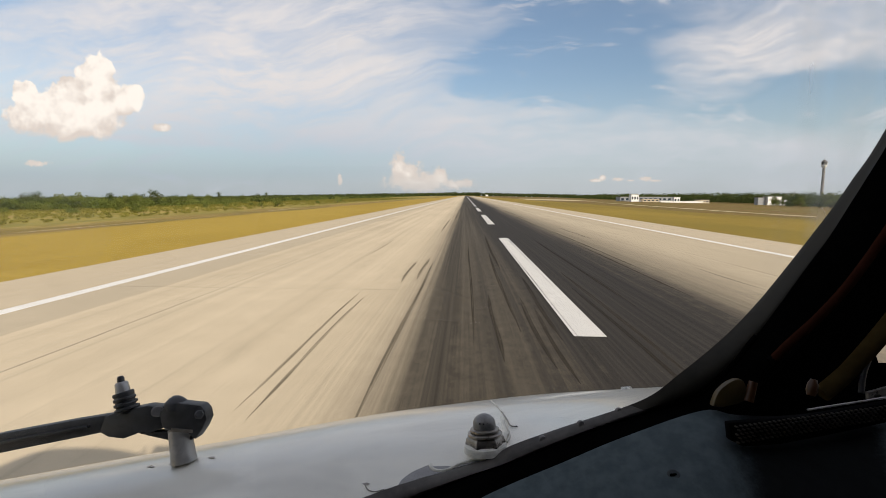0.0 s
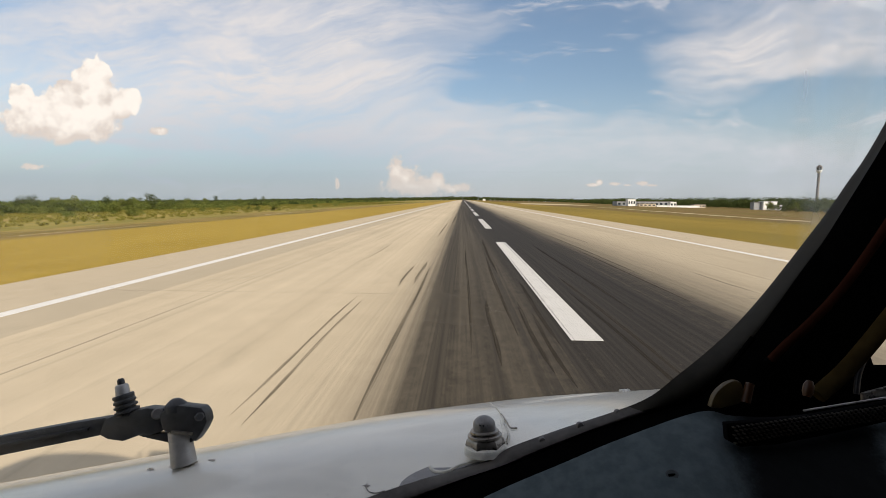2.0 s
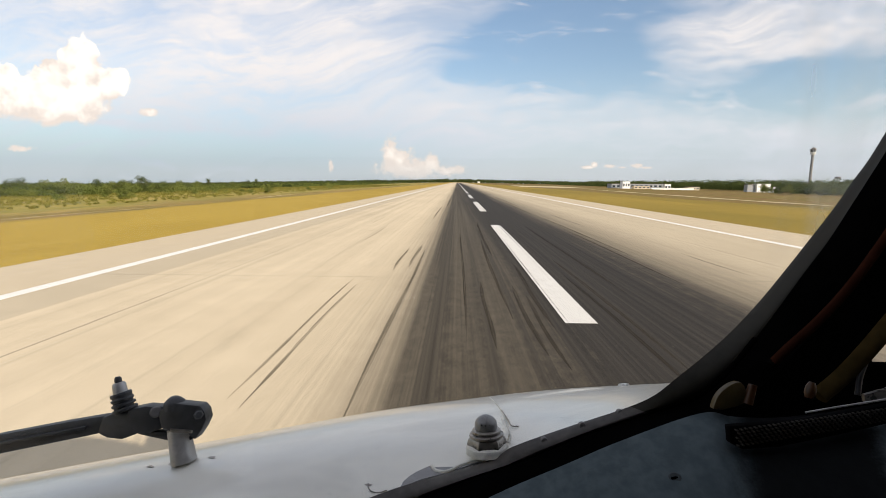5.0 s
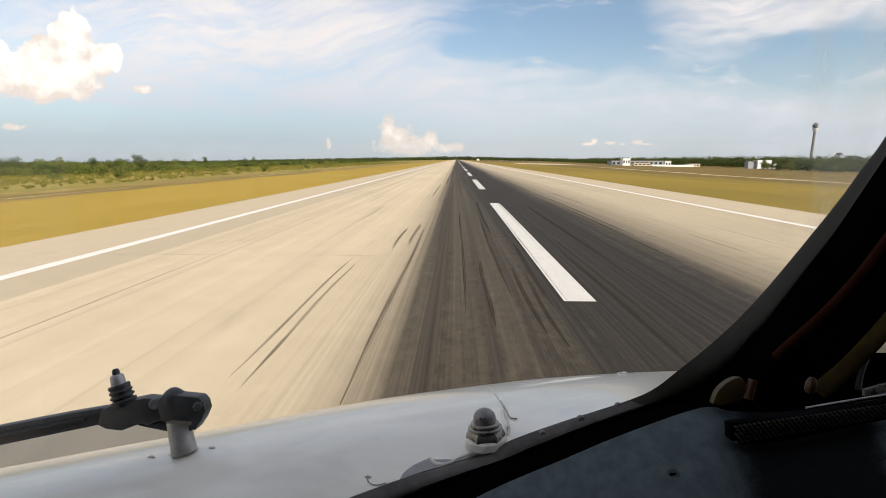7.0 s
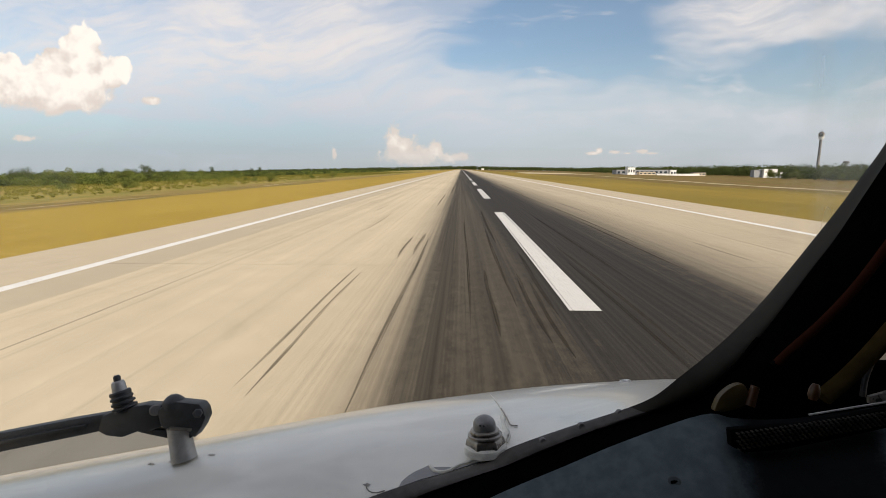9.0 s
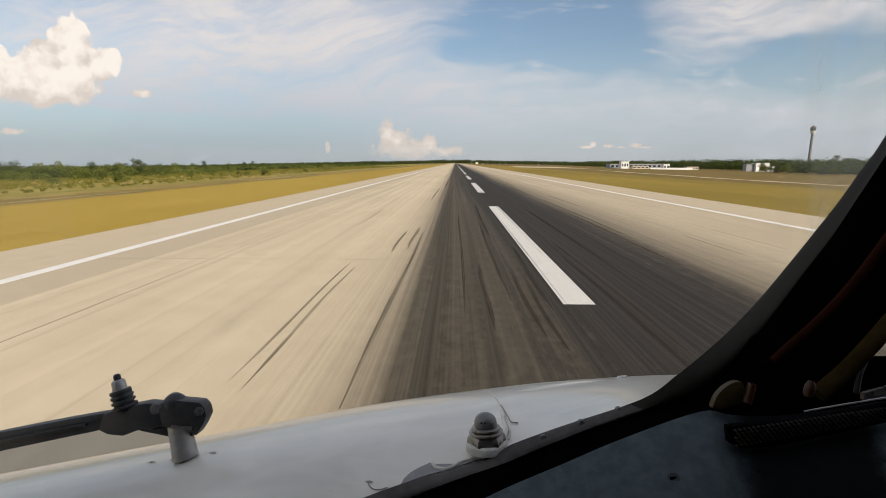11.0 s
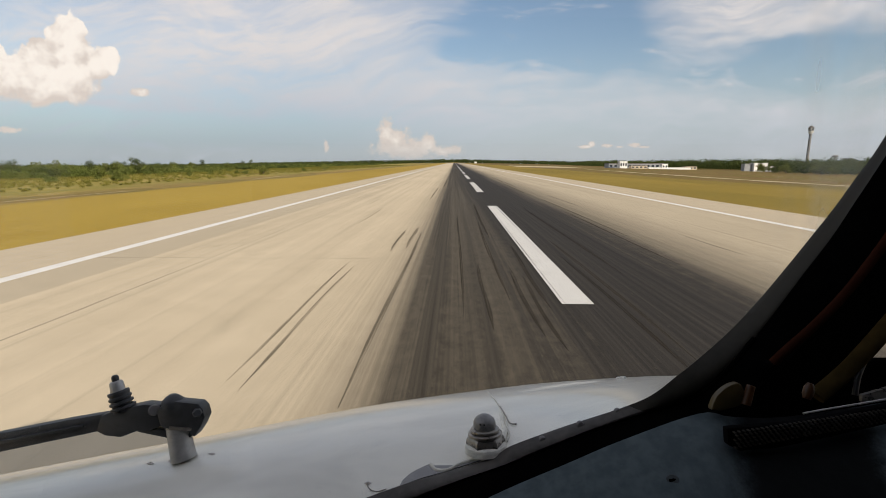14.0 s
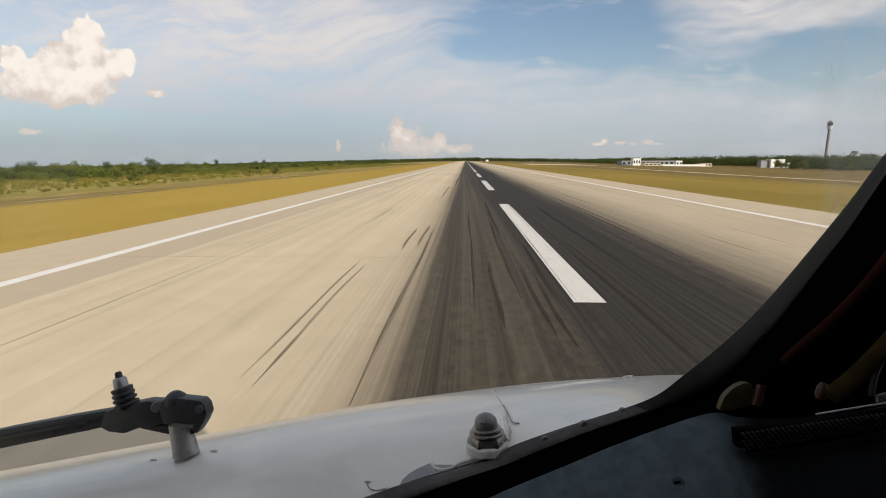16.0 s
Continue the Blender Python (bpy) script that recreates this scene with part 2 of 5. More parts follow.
def pavement_material():
    m, g = material("runway_concrete_with_rubber")
    p = g.place()
    x, y, z = g.split(p)
    sway = g.math("MULTIPLY", g.math("SUBTRACT", g.noise(g.join(0.0, g.math("MULTIPLY", y, 0.012)), 1.0, 2), 0.5), 1.6)
    off = g.math("ADD", g.math("SUBTRACT", x, CENTRE), sway)
    # tyre rubber: streaks laid along the runway at three widths
    wide = g.noise(g.join(g.math("MULTIPLY", x, 0.55), g.math("MULTIPLY", y, 0.006), 5.0), 1.0, 4, 0.55)
    long = g.noise(g.join(g.math("MULTIPLY", x, 1.7), g.math("MULTIPLY", y, 0.010)), 1.0, 5, 0.60)
    thin = g.noise(g.join(g.math("MULTIPLY", x, 7.0), g.math("MULTIPLY", y, 0.018), 3.0), 1.0, 5, 0.62)
    left = g.math("ADD", g.ramp(off, -9.5, -5.6, 0.0, 0.38), g.ramp(off, -7.2, -5.0, 0.0, 0.60))
    core = g.math("ADD", left, g.ramp(off, -2.0, 1.6, 0.0, 0.20))
    core = g.math("MULTIPLY", core, g.ramp(off, 14.0, 2.2, 0.03, 1.0))
    earlier = g.ramp(y, -40, -260)
    core = g.math("MAXIMUM", core, g.math("MULTIPLY", earlier, g.ramp(g.math("ABSOLUTE", off), 12.0, 8.0)))
    fringe = g.math("MULTIPLY", g.ramp(off, -11.5, -5.0), g.ramp(off, 14.0, 6.0))
    streak = g.math("ADD", g.math("MULTIPLY", g.math("SUBTRACT", long, 0.5), 0.60), g.math("MULTIPLY", g.math("SUBTRACT", thin, 0.5), 0.58))
    streak = g.math("ADD", streak, g.math("MULTIPLY", g.math("SUBTRACT", wide, 0.5), 0.45))
    mottle = g.noise(g.scaled(p, (1.0, 0.6, 1.0)), 2.2, 6, 0.75)
    core = g.math("ADD", core, g.math("MULTIPLY", g.math("MULTIPLY", g.math("SUBTRACT", mottle, 0.5), 0.22), fringe))
    rub = g.math("ADD", core, g.math("MULTIPLY", g.math("MULTIPLY", streak, fringe), g.ramp(off, -3.5, -6.5, 0.62, 1.15)), clamp=True)
    # bare concrete
    broad = g.noise(p, 0.05, 5, 0.6)
    mid = g.noise(p, 0.7, 5, 0.6)
    grit = g.noise(p, 18.0, 4, 0.7)
    tone = g.math("ADD", g.math("MULTIPLY", broad, 0.30), g.math("ADD", g.math("MULTIPLY", mid, 0.15), g.math("ADD", g.math("MULTIPLY", grit, 0.2), g.math("MULTIPLY", wide, 0.35))))
    bare = g.mix(g.ramp(tone, 0.34, 0.66), (0.512, 0.424, 0.298), (0.672, 0.562, 0.402))
    # the concrete turns greyer and darker to the right of the centreline
    toned = g.ramp(off, 3.0, 12.0)
    bare = g.mix(g.math("MULTIPLY", toned, 0.38), bare, g.mix(long, (0.275, 0.235, 0.170), (0.385, 0.330, 0.240)))
    # the outer lane inside the left edge line is a darker pour, and the shoulders are paler
    lane_edge = g.math("ADD", x, g.math("MULTIPLY", g.math("SUBTRACT", mid, 0.5), 0.10))
    outer = g.math("MULTIPLY", g.ramp(lane_edge, -15.1, -15.25), g.ramp(y, 700, 300, 0.4, 0.7))
    bare = g.mix(outer, bare, g.mix(mid, (0.400, 0.338, 0.246), (0.490, 0.418, 0.308)))
    shoulder = g.math("MAXIMUM", g.ramp(x, EDGE_LEFT - 0.3, EDGE_LEFT - 0.5), g.ramp(x, EDGE_RIGHT + 0.3, EDGE_RIGHT + 0.5))
    bare = g.mix(shoulder, bare, g.mix(mid, (0.470, 0.390, 0.275), (0.598, 0.500, 0.360)))
    lines = g.noise(g.join(g.math("MULTIPLY", x, 1.5), g.math("MULTIPLY", y, 0.005), 9.0), 1.0, 5, 0.62)
    bare = g.mix(g.ramp(lines, 0.52, 0.74, 0.0, 0.34), bare, (0.25, 0.208, 0.146))
    scuff = g.noise(g.join(g.math("MULTIPLY", x, 9.0), g.math("MULTIPLY", y, 0.05), 6.0), 1.0, 4, 0.7)
    bare = g.mix(g.ramp(scuff, 0.60, 0.78, 0.0, 0.20), bare, (0.27, 0.225, 0.160))
    pits = g.noise(g.scaled(p, (1.0, 0.5, 1.0)), 6.0, 5, 0.8)
    bare = g.mix(g.ramp(pits, 0.58, 0.76, 0.0, 0.35), bare, (0.30, 0.250, 0.180))
    blotch = g.noise(g.scaled(p, (1.0, 0.35, 1.0)), 0.35, 6, 0.7, 0.5)
    bare = g.mix(g.ramp(blotch, 0.56, 0.74, 0.0, 0.22), bare, (0.25, 0.215, 0.155))
    # joints between the poured lanes, tarred here and there
    crook = g.math("MULTIPLY", g.math("SUBTRACT", g.noise(g.scaled(p, (0.2, 1.0, 1.0)), 0.5, 4, 0.65), 0.5), 0.14)
    lane = g.math("ABSOLUTE", g.math("SUBTRACT", g.math("FRACT", g.math("DIVIDE", g.math("ADD", g.math("ADD", x, crook), 72.9), 15.2)), 0.5))
    bay = g.math("ABSOLUTE", g.math("SUBTRACT", g.math("FRACT", g.math("DIVIDE", g.math("ADD", y, 922.0), 45.0)), 0.5))
    joint = g.math("MAXIMUM", g.ramp(lane, 0.495, 0.499), g.math("MULTIPLY", g.ramp(bay, 0.4970, 0.4995), 0.55))
    joint = g.math("MULTIPLY", joint, g.ramp(g.noise(g.scaled(p, (1.0, 0.4, 1.0)), 0.12, 5, 0.7), 0.40, 0.62, 0.15, 1.0))
    joint = g.math("MULTIPLY", joint, g.math("SUBTRACT", 1.0, shoulder))
    bare = g.mix(g.math("MULTIPLY", joint, 0.70), bare, (0.15, 0.13, 0.10))
    tar = g.mix(g.ramp(thin, 0.35, 0.68), (0.027, 0.0242, 0.0212), (0.050, 0.0440, 0.0370))
    tar = g.mix(g.ramp(off, 0.5, -5.0, 0.0, 0.9), tar, g.mix(g.ramp(thin, 0.35, 0.68), (0.040, 0.034, 0.026), (0.078, 0.066, 0.049)))
    chips = g.noise(g.scaled(p, (1.0, 0.5, 1.0)), 9.0, 4, 0.75)
    tar = g.mix(g.ramp(chips, 0.58, 0.72, 0.0, 0.45), tar, (0.12, 0.100, 0.072))
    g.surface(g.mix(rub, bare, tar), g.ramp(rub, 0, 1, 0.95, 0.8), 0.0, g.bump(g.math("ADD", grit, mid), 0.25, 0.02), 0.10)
    return m


def paint_material(name, wear, white_at=0.66):
    """White marking paint, scuffed through to rubber along the runway."""
    m, g = material(name)
    p = g.place()
    x, y, z = g.split(p)
    thin = g.noise(g.join(g.math("MULTIPLY", x, 6.5), g.math("MULTIPLY", y, 0.014), 1.0), 1.0, 5, 0.65)
    spot = g.noise(p, 3.0, 5, 0.7)
    f = g.math("ADD", g.math("MULTIPLY", thin, 0.88), g.math("MULTIPLY", spot, 0.12))
    gone = g.ramp(f, wear, wear + 0.10)
    white = g.mix(g.noise(p, 1.2, 4), (white_at * 0.76, white_at * 0.73, white_at * 0.67), (white_at, white_at * 0.98, white_at * 0.93))
    g.surface(g.mix(gone, white, (0.05, 0.048, 0.045)), 0.75, 0.0, None, 0.3)
    return m


def ground_material():
    m, g = material("mown_and_rough_grass")
    p = g.place()
    x, y, z = g.split(p)
    broad = g.noise(g.scaled(p, (1.0, 0.25, 1.0)), 0.022, 5, 0.6)
    patch = g.noise(g.scaled(p, (1.0, 0.45, 1.0)), 0.13, 7, 0.70, 0.6)
    tuft = g.noise(p, 1.3, 6, 0.7)
    blade = g.noise(p, 14.0, 3, 0.7)
    mown = g.mix(g.ramp(g.math("ADD", g.math("MULTIPLY", broad, 0.6), g.math("MULTIPLY", patch, 0.4)), 0.30, 0.70), (0.372, 0.244, 0.035), (0.495, 0.338, 0.064))
    mown = g.mix(g.ramp(tuft, 0.35, 0.75, 0.0, 0.35), mown, (0.17, 0.135, 0.022))
    dry = g.mix(g.ramp(patch, 0.38, 0.62), (0.19, 0.165, 0.035), (0.47, 0.33, 0.11))
    mown = g.mix(g.ramp(x, 10, 40, 0.0, 0.72), mown, g.mix(g.ramp(broad, 0.40, 0.60), (0.185, 0.138, 0.024), (0.255, 0.180, 0.030)))
    dry = g.mix(g.ramp(broad, 0.48, 0.66), dry, (0.19, 0.185, 0.042))
    dry = g.mix(g.ramp(g.noise(p, 0.35, 5, 0.7), 0.50, 0.66, 0.0, 0.7), dry, (0.12, 0.135, 0.032))
    red = g.mix(g.ramp(patch, 0.4, 0.6), (0.17, 0.10, 0.035), (0.24, 0.155, 0.05))
    red = g.mix(g.ramp(tuft, 0.5, 0.7, 0.0, 0.5), red, (0.09, 0.08, 0.02))
    swath = g.noise(g.scaled(p, (1.0, 0.12, 1.0)), 0.06, 5, 0.6, 0.4)
    red = g.mix(g.ramp(swath, 0.44, 0.60, 0.0, 0.75), red, (0.165, 0.130, 0.030))
    waver = g.math("MULTIPLY", g.math("SUBTRACT", g.noise(p, 0.03, 4), 0.5), 14.0)
    left = g.ramp(g.math("ADD", x, waver), -50, -56)
    right = g.ramp(g.math("ADD", x, waver), 70, 80)
    col = g.mix(right, g.mix(left, mown, dry), red)
    weeds = g.noise(g.scaled(p, (1.0, 0.35, 1.0)), 0.16, 6, 0.72, 1.0)
    col = g.mix(g.math("MULTIPLY", g.ramp(weeds, 0.50, 0.64), g.math("MAXIMUM", left, g.math("MULTIPLY", right, 0.5))), col, g.mix(tuft, (0.075, 0.092, 0.020), (0.17, 0.17, 0.042)))
    tall = g.mix(g.ramp(patch, 0.36, 0.64), (0.255, 0.220, 0.045), (0.410, 0.320, 0.080))
    col = g.mix(g.math("MULTIPLY", g.ramp(g.math("ADD", x, waver), -62, -72, 0.0, 0.7), left), col, tall)
    verge = g.math("MULTIPLY", left, g.ramp(g.math("ADD", x, waver), -74, -60))
    col = g.mix(g.math("MULTIPLY", verge, g.ramp(tuft, 0.3, 0.6, 0.2, 0.6)), col, (0.285, 0.175, 0.060))
    rust = g.noise(g.scaled(p, (1.0, 0.3, 1.0)), 0.09, 5, 0.65, 0.6)
    col = g.mix(g.math("MULTIPLY", g.ramp(rust, 0.52, 0.66, 0.0, 0.7), left), col, (0.30, 0.185, 0.075))
    sand = g.math("MULTIPLY", g.ramp(g.noise(g.scaled(p, (1.0, 0.22, 1.0)), 0.05, 5, 0.7, 1.0), 0.66, 0.72), g.math("MAXIMUM", left, right))
    col = g.mix(g.math("MULTIPLY", sand, 0.8), col, (0.42, 0.33, 0.19))
    col = g.mix(g.math("MULTIPLY", blade, 0.3), col, g.mix(0.5, col, (0.05, 0.05, 0.015)))
    g.surface(col, 0.95, 0.0, g.bump(g.math("ADD", tuft, blade), 0.5, 0.06), 0.15)
    return m


def leaf_material(name, a, b):
    m, g = material(name)
    isle = g.add("ShaderNodeNewGeometry").outputs["Random Per Island"]
    each = g.add("ShaderNodeObjectInfo").outputs["Random"]
    stand = g.add("ShaderNodeNewGeometry").outputs["Position"]
    f = g.math("ADD", g.math("MULTIPLY", isle, 0.26), g.math("MULTIPLY", each, 0.28))
    f = g.math("ADD", f, g.math("MULTIPLY", g.ramp(g.noise(stand, 0.09, 3, 0.6), 0.35, 0.65), 0.5), clamp=True)
    c = g.mix(f, a, b)
    n, t, k = g.add("ShaderNodeBsdfDiffuse"), g.add("ShaderNodeBsdfTranslucent"), g.add("ShaderNodeMixShader")
    g.put(n.inputs[0], c)
    g.put(t.inputs[0], c)
    k.inputs[0].default_value = 0.35
    g.t.links.new(n.outputs[0], k.inputs[1])
    g.t.links.new(t.outputs[0], k.inputs[2])
    g.out(k.outputs[0])
    return m


def glass_material():
    """A clean old pane; faint upright reflections towards its post are painted as pale film."""
    m, g = material("windscreen_glass")
    p = g.place()
    x, y, z = g.split(p)
    sheen = g.noise(g.join(g.math("ADD", g.math("MULTIPLY", x, 13.0), g.math("MULTIPLY", y, -3.2)), g.math("MULTIPLY", y, 0.5)), 1.0, 1.5, 0.4, 0.0)
    side = g.ramp(x, 0.50, 0.66)
    f = g.math("MULTIPLY", g.ramp(sheen, 0.36, 0.70), g.math("MULTIPLY", side, 0.15))
    # one upright streak beside the post, a reflection painted as pale film
    line = g.math("MULTIPLY", g.ramp(x, 0.598, 0.634), g.ramp(x, 0.672, 0.634, 0.0, 0.10))
    f = g.math("ADD", f, line, clamp=True)
    clear = g.add("ShaderNodeBsdfTransparent")
    clear.inputs[0].default_value = (0.985, 0.985, 0.975, 1)
    film = g.add("ShaderNodeBsdfDiffuse")
    film.inputs[0].default_value = (0.8, 0.82, 0.8, 1)
    film2 = g.add("ShaderNodeBsdfTranslucent")
    film2.inputs[0].default_value = (0.85, 0.87, 0.85, 1)
    both = g.add("ShaderNodeAddShader")
    g.t.links.new(film.outputs[0], both.inputs[0])
    g.t.links.new(film2.outputs[0], both.inputs[1])
    mixed = g.add("ShaderNodeMixShader")
    g.put(mixed.inputs[0], f)
    g.t.links.new(clear.outputs[0], mixed.inputs[1])
    g.t.links.new(both.outputs[0], mixed.inputs[2])
    gloss = g.add("ShaderNodeBsdfGlossy")
    gloss.inputs["Roughness"].default_value = 0.02
    last = g.add("ShaderNodeMixShader")
    last.inputs[0].default_value = 0.025
    g.t.links.new(mixed.outputs[0], last.inputs[1])
    g.t.links.new(gloss.outputs[0], last.inputs[2])
    g.out(last.outputs[0])
    return m


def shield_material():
    """Blue-grey glareshield cloth with the shade behind the grille painted in, soft at its borders."""
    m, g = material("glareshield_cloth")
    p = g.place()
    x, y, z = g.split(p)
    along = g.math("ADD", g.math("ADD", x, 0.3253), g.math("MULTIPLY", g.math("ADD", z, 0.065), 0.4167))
    edge_noise = g.math("ADD", g.math("MULTIPLY", g.math("SUBTRACT", g.noise(p, 40.0, 5, 0.7), 0.5), 0.030), g.math("MULTIPLY", g.math("SUBTRACT", g.noise(p, 260.0, 3, 0.7), 0.5), 0.020))
    at = g.math("ADD", along, edge_noise)
    # pad is the grille's shade put into the colour, soft at both ends
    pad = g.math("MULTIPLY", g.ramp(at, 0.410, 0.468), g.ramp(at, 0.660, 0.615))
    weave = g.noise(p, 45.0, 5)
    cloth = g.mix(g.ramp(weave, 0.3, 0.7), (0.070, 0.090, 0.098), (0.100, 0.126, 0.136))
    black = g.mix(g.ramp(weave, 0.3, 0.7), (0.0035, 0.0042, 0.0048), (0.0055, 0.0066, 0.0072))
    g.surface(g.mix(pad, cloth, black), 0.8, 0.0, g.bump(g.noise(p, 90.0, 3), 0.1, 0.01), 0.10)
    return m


def skin_material():
    """Pale grey aircraft paint with long smears and specks of dirt."""
    m, g = material("nose_paint")
    p = g.place()
    x, y, z = g.split(p)
    smear = g.noise(g.scaled(p, (0.9, 9.0, 7.0)), 1.8, 6, 0.62, 0.7)
    blot = g.noise(p, 3.5, 5, 0.65)
    speck = g.noise(p, 70.0, 3, 0.6)
    c = g.mix(g.ramp(g.math("ADD", g.math("MULTIPLY", smear, 0.6), g.math("MULTIPLY", blot, 0.4)), 0.36, 0.64), (0.80, 0.765, 0.680), (0.97, 0.930, 0.830))
    c = g.mix(g.ramp(speck, 0.68, 0.76, 0.0, 0.35), c, (0.22, 0.19, 0.16))
    n = g.surface(c, g.ramp(blot, 0.2, 0.8, 0.34, 0.46), 0.0, g.bump(g.noise(p, 1.6, 2, 0.4), 0.10, 0.02), 0.5)
    n.inputs["Coat Weight"].default_value = 0.7
    n.inputs["Coat Roughness"].default_value = 0.10
    return m


def mark_material():
    """A thin smear of rubber, worn through in streaks."""
    m, g = material("tyre_rubber_smear")
    p = g.place()
    x, y, z = g.split(p)
    thin = g.noise(g.join(g.math("MULTIPLY", x, 22.0), g.math("MULTIPLY", y, 0.12)), 1.0, 4, 0.6)
    n = g.add("ShaderNodeBsdfDiffuse")
    n.inputs[0].default_value = (0.055, 0.046, 0.036, 1)
    c = g.add("ShaderNodeBsdfTransparent")
    k = g.add("ShaderNodeMixShader")
    g.put(k.inputs[0], g.ramp(thin, 0.30, 0.64, 0.06, 0.50))
    g.t.links.new(c.outputs[0], k.inputs[1])
    g.t.links.new(n.outputs[0], k.inputs[2])
    g.out(k.outputs[0])
    return m


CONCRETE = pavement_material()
PAINT_WORN, PAINT = paint_material("scuffed_white_paint", 0.475), paint_material("white_line_paint", 0.66, 0.85)
GRASS = ground_material()
SAND = plain("pale_sand", (0.50, 0.40, 0.25), 0.95, grain=1.5, vary=0.25)
RUBBER = mark_material()
LEAVES = [leaf_material("leaves_olive", (0.085, 0.113, 0.029), (0.225, 0.240, 0.066)),
          leaf_material("leaves_dark", (0.040, 0.060, 0.020), (0.110, 0.132, 0.044)),
          leaf_material("leaves_dry", (0.150, 0.155, 0.034), (0.310, 0.265, 0.068))]
BARK = plain("bark", (0.15, 0.12, 0.09), 0.9, grain=8)
SKIN = skin_material()
BLACK_METAL = plain("black_painted_metal", (0.050, 0.050, 0.052), 0.45, 0.0, 60, 0.35, 0.10)
BARE_METAL = plain("dull_grey_metal", (0.50, 0.48, 0.46), 0.42, 0.35, 60, 0.2)
OLD_METAL = plain("weathered_fastener_metal", (0.30, 0.27, 0.24), 0.32, 0.6, 90, 0.35, 0.1)
DOME_METAL = plain("dull_dome_metal", (0.25, 0.24, 0.235), 0.38, 0.25, 90, 0.30, 0.1)
SEALANT = plain("aged_sealant", (0.80, 0.77, 0.69), 0.7, 0, 60, 0.2, 0.2)
STRIP = plain("grey_window_strip", (0.080, 0.071, 0.064), 0.6, 0.0, 50, 0.35, 0.05, 0.25)
RIVET = plain("worn_rivet_paint", (0.17, 0.16, 0.155), 0.6, 0, 90, 0.3, spec=0.2)
STRIP_PALE = plain("pale_grey_film", (0.34, 0.33, 0.33), 0.6, 0, 50, 0.15)
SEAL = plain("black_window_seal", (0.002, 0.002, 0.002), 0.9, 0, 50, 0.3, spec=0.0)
POST = plain("dark_grey_post_paint", (0.0330, 0.0300, 0.0240), 0.7, 0, 50, 0.2, spec=0.12)
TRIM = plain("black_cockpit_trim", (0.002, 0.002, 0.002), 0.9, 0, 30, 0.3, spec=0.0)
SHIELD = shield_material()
SCREW = plain("dark_screw_metal", (0.060, 0.070, 0.074), 0.6, 0, 90, 0.3, spec=0.2)
SHIELD_BLACK = plain("black_padded_cover", (0.0025, 0.0025, 0.003), 0.85, 0, 40, 0.3, spec=0.03)
RED_BROWN = plain("dark_red_hose_cover", (0.030, 0.010, 0.006), 0.9, 0, 40, 0.2, spec=0.0)
OLIVE = plain("olive_brown_bar_paint", (0.060, 0.040, 0.015), 0.9, 0, 40, 0.3, spec=0.0)
AMBER = plain("amber_plastic", (0.07, 0.025, 0.006), 0.45, 0, 30, 0.3)
YELLOW = plain("faded_yellow_plastic", (0.075, 0.048, 0.013), 0.5, 0, 30, 0.3)
WHITE_WALL = plain("white_wall_paint", (0.78, 0.77, 0.74), 0.7, 0, 0.6, 0.06)
GREY_WALL = plain("grey_sheet_wall", (0.26, 0.27, 0.28), 0.6, 0, 0.5, 0.15)
BEIGE_WALL = plain("beige_wall_paint", (0.55, 0.46, 0.34), 0.75, 0, 0.5, 0.12)
DARK_ROOF = plain("dark_roof_sheet", (0.12, 0.10, 0.09), 0.7, 0, 0.5, 0.2)
TOWER_WALL = plain("tower_concrete", (0.20, 0.19, 0.18), 0.8, 0, 0.3, 0.2)
DARK_GLASS = plain("dark_window_glass", (0.03, 0.04, 0.05), 0.12, 0, 2, 0.2)
GLASS = glass_material()

# ---- mesh helpers ----
BASE = {}


def thing(name, base, label, category, root=None, group="", kind=""):
    """An Empty at a thing's base; its parts are built in the axes of root."""
    ob = new(name)
    ob.empty_display_size = 0.05
    root = root or Matrix.Identity(4)
    BASE[ob.name] = Vector(base)
    ob.matrix_world = root @ Matrix.Translation(base)
    return tagged(ob, label, category, group, kind)


def mesh_of(name, bm, mat, smooth=True):
    me = bpy.data.meshes.new(name)
    bmesh.ops.recalc_face_normals(bm, faces=bm.faces)
    bm.to_mesh(me)
    bm.free()
    me.materials.append(mat)
    if smooth:
        me.shade_smooth()
        me.set_sharp_from_angle(angle=radians(38))
    return me


def part(name, bm, mat, parent, label="", smooth=True):
    """One mesh under a thing, or under a part of one."""
    base = BASE[parent.name]
    bmesh.ops.translate(bm, verts=bm.verts, vec=-base)
    ob = new(name, mesh_of(name, bm, mat, smooth))
    ob.parent = parent
    BASE[ob.name] = base
    return tagged(ob, label) if label else ob


def setting(name, bm, mat, label, category, root=None, smooth=True):
    ob = new(name, mesh_of(name, bm, mat, smooth))
    if root is not None:
        ob.matrix_world = root
    BASE[ob.name] = Vector((0, 0, 0))
    return tagged(ob, label, category, kind="structure")


def box(bm, x0, x1, y0, y1, z0, z1, bevel=0.0):
    r = bmesh.ops.create_cube(bm, size=1.0)
    m = Matrix.Translation(((x0 + x1) / 2, (y0 + y1) / 2, (z0 + z1) / 2)) @ Matrix.Diagonal((x1 - x0, y1 - y0, z1 - z0, 1))
    bmesh.ops.transform(bm, matrix=m, verts=r["verts"])
    if bevel:
        edges = list({e for q in r["verts"] for e in q.link_edges})
        bmesh.ops.bevel(bm, geom=edges, offset=bevel, segments=2, affect="EDGES", profile=0.5)
    return bm


def boxed(*a, **k):
    return box(bmesh.new(), *a, **k)


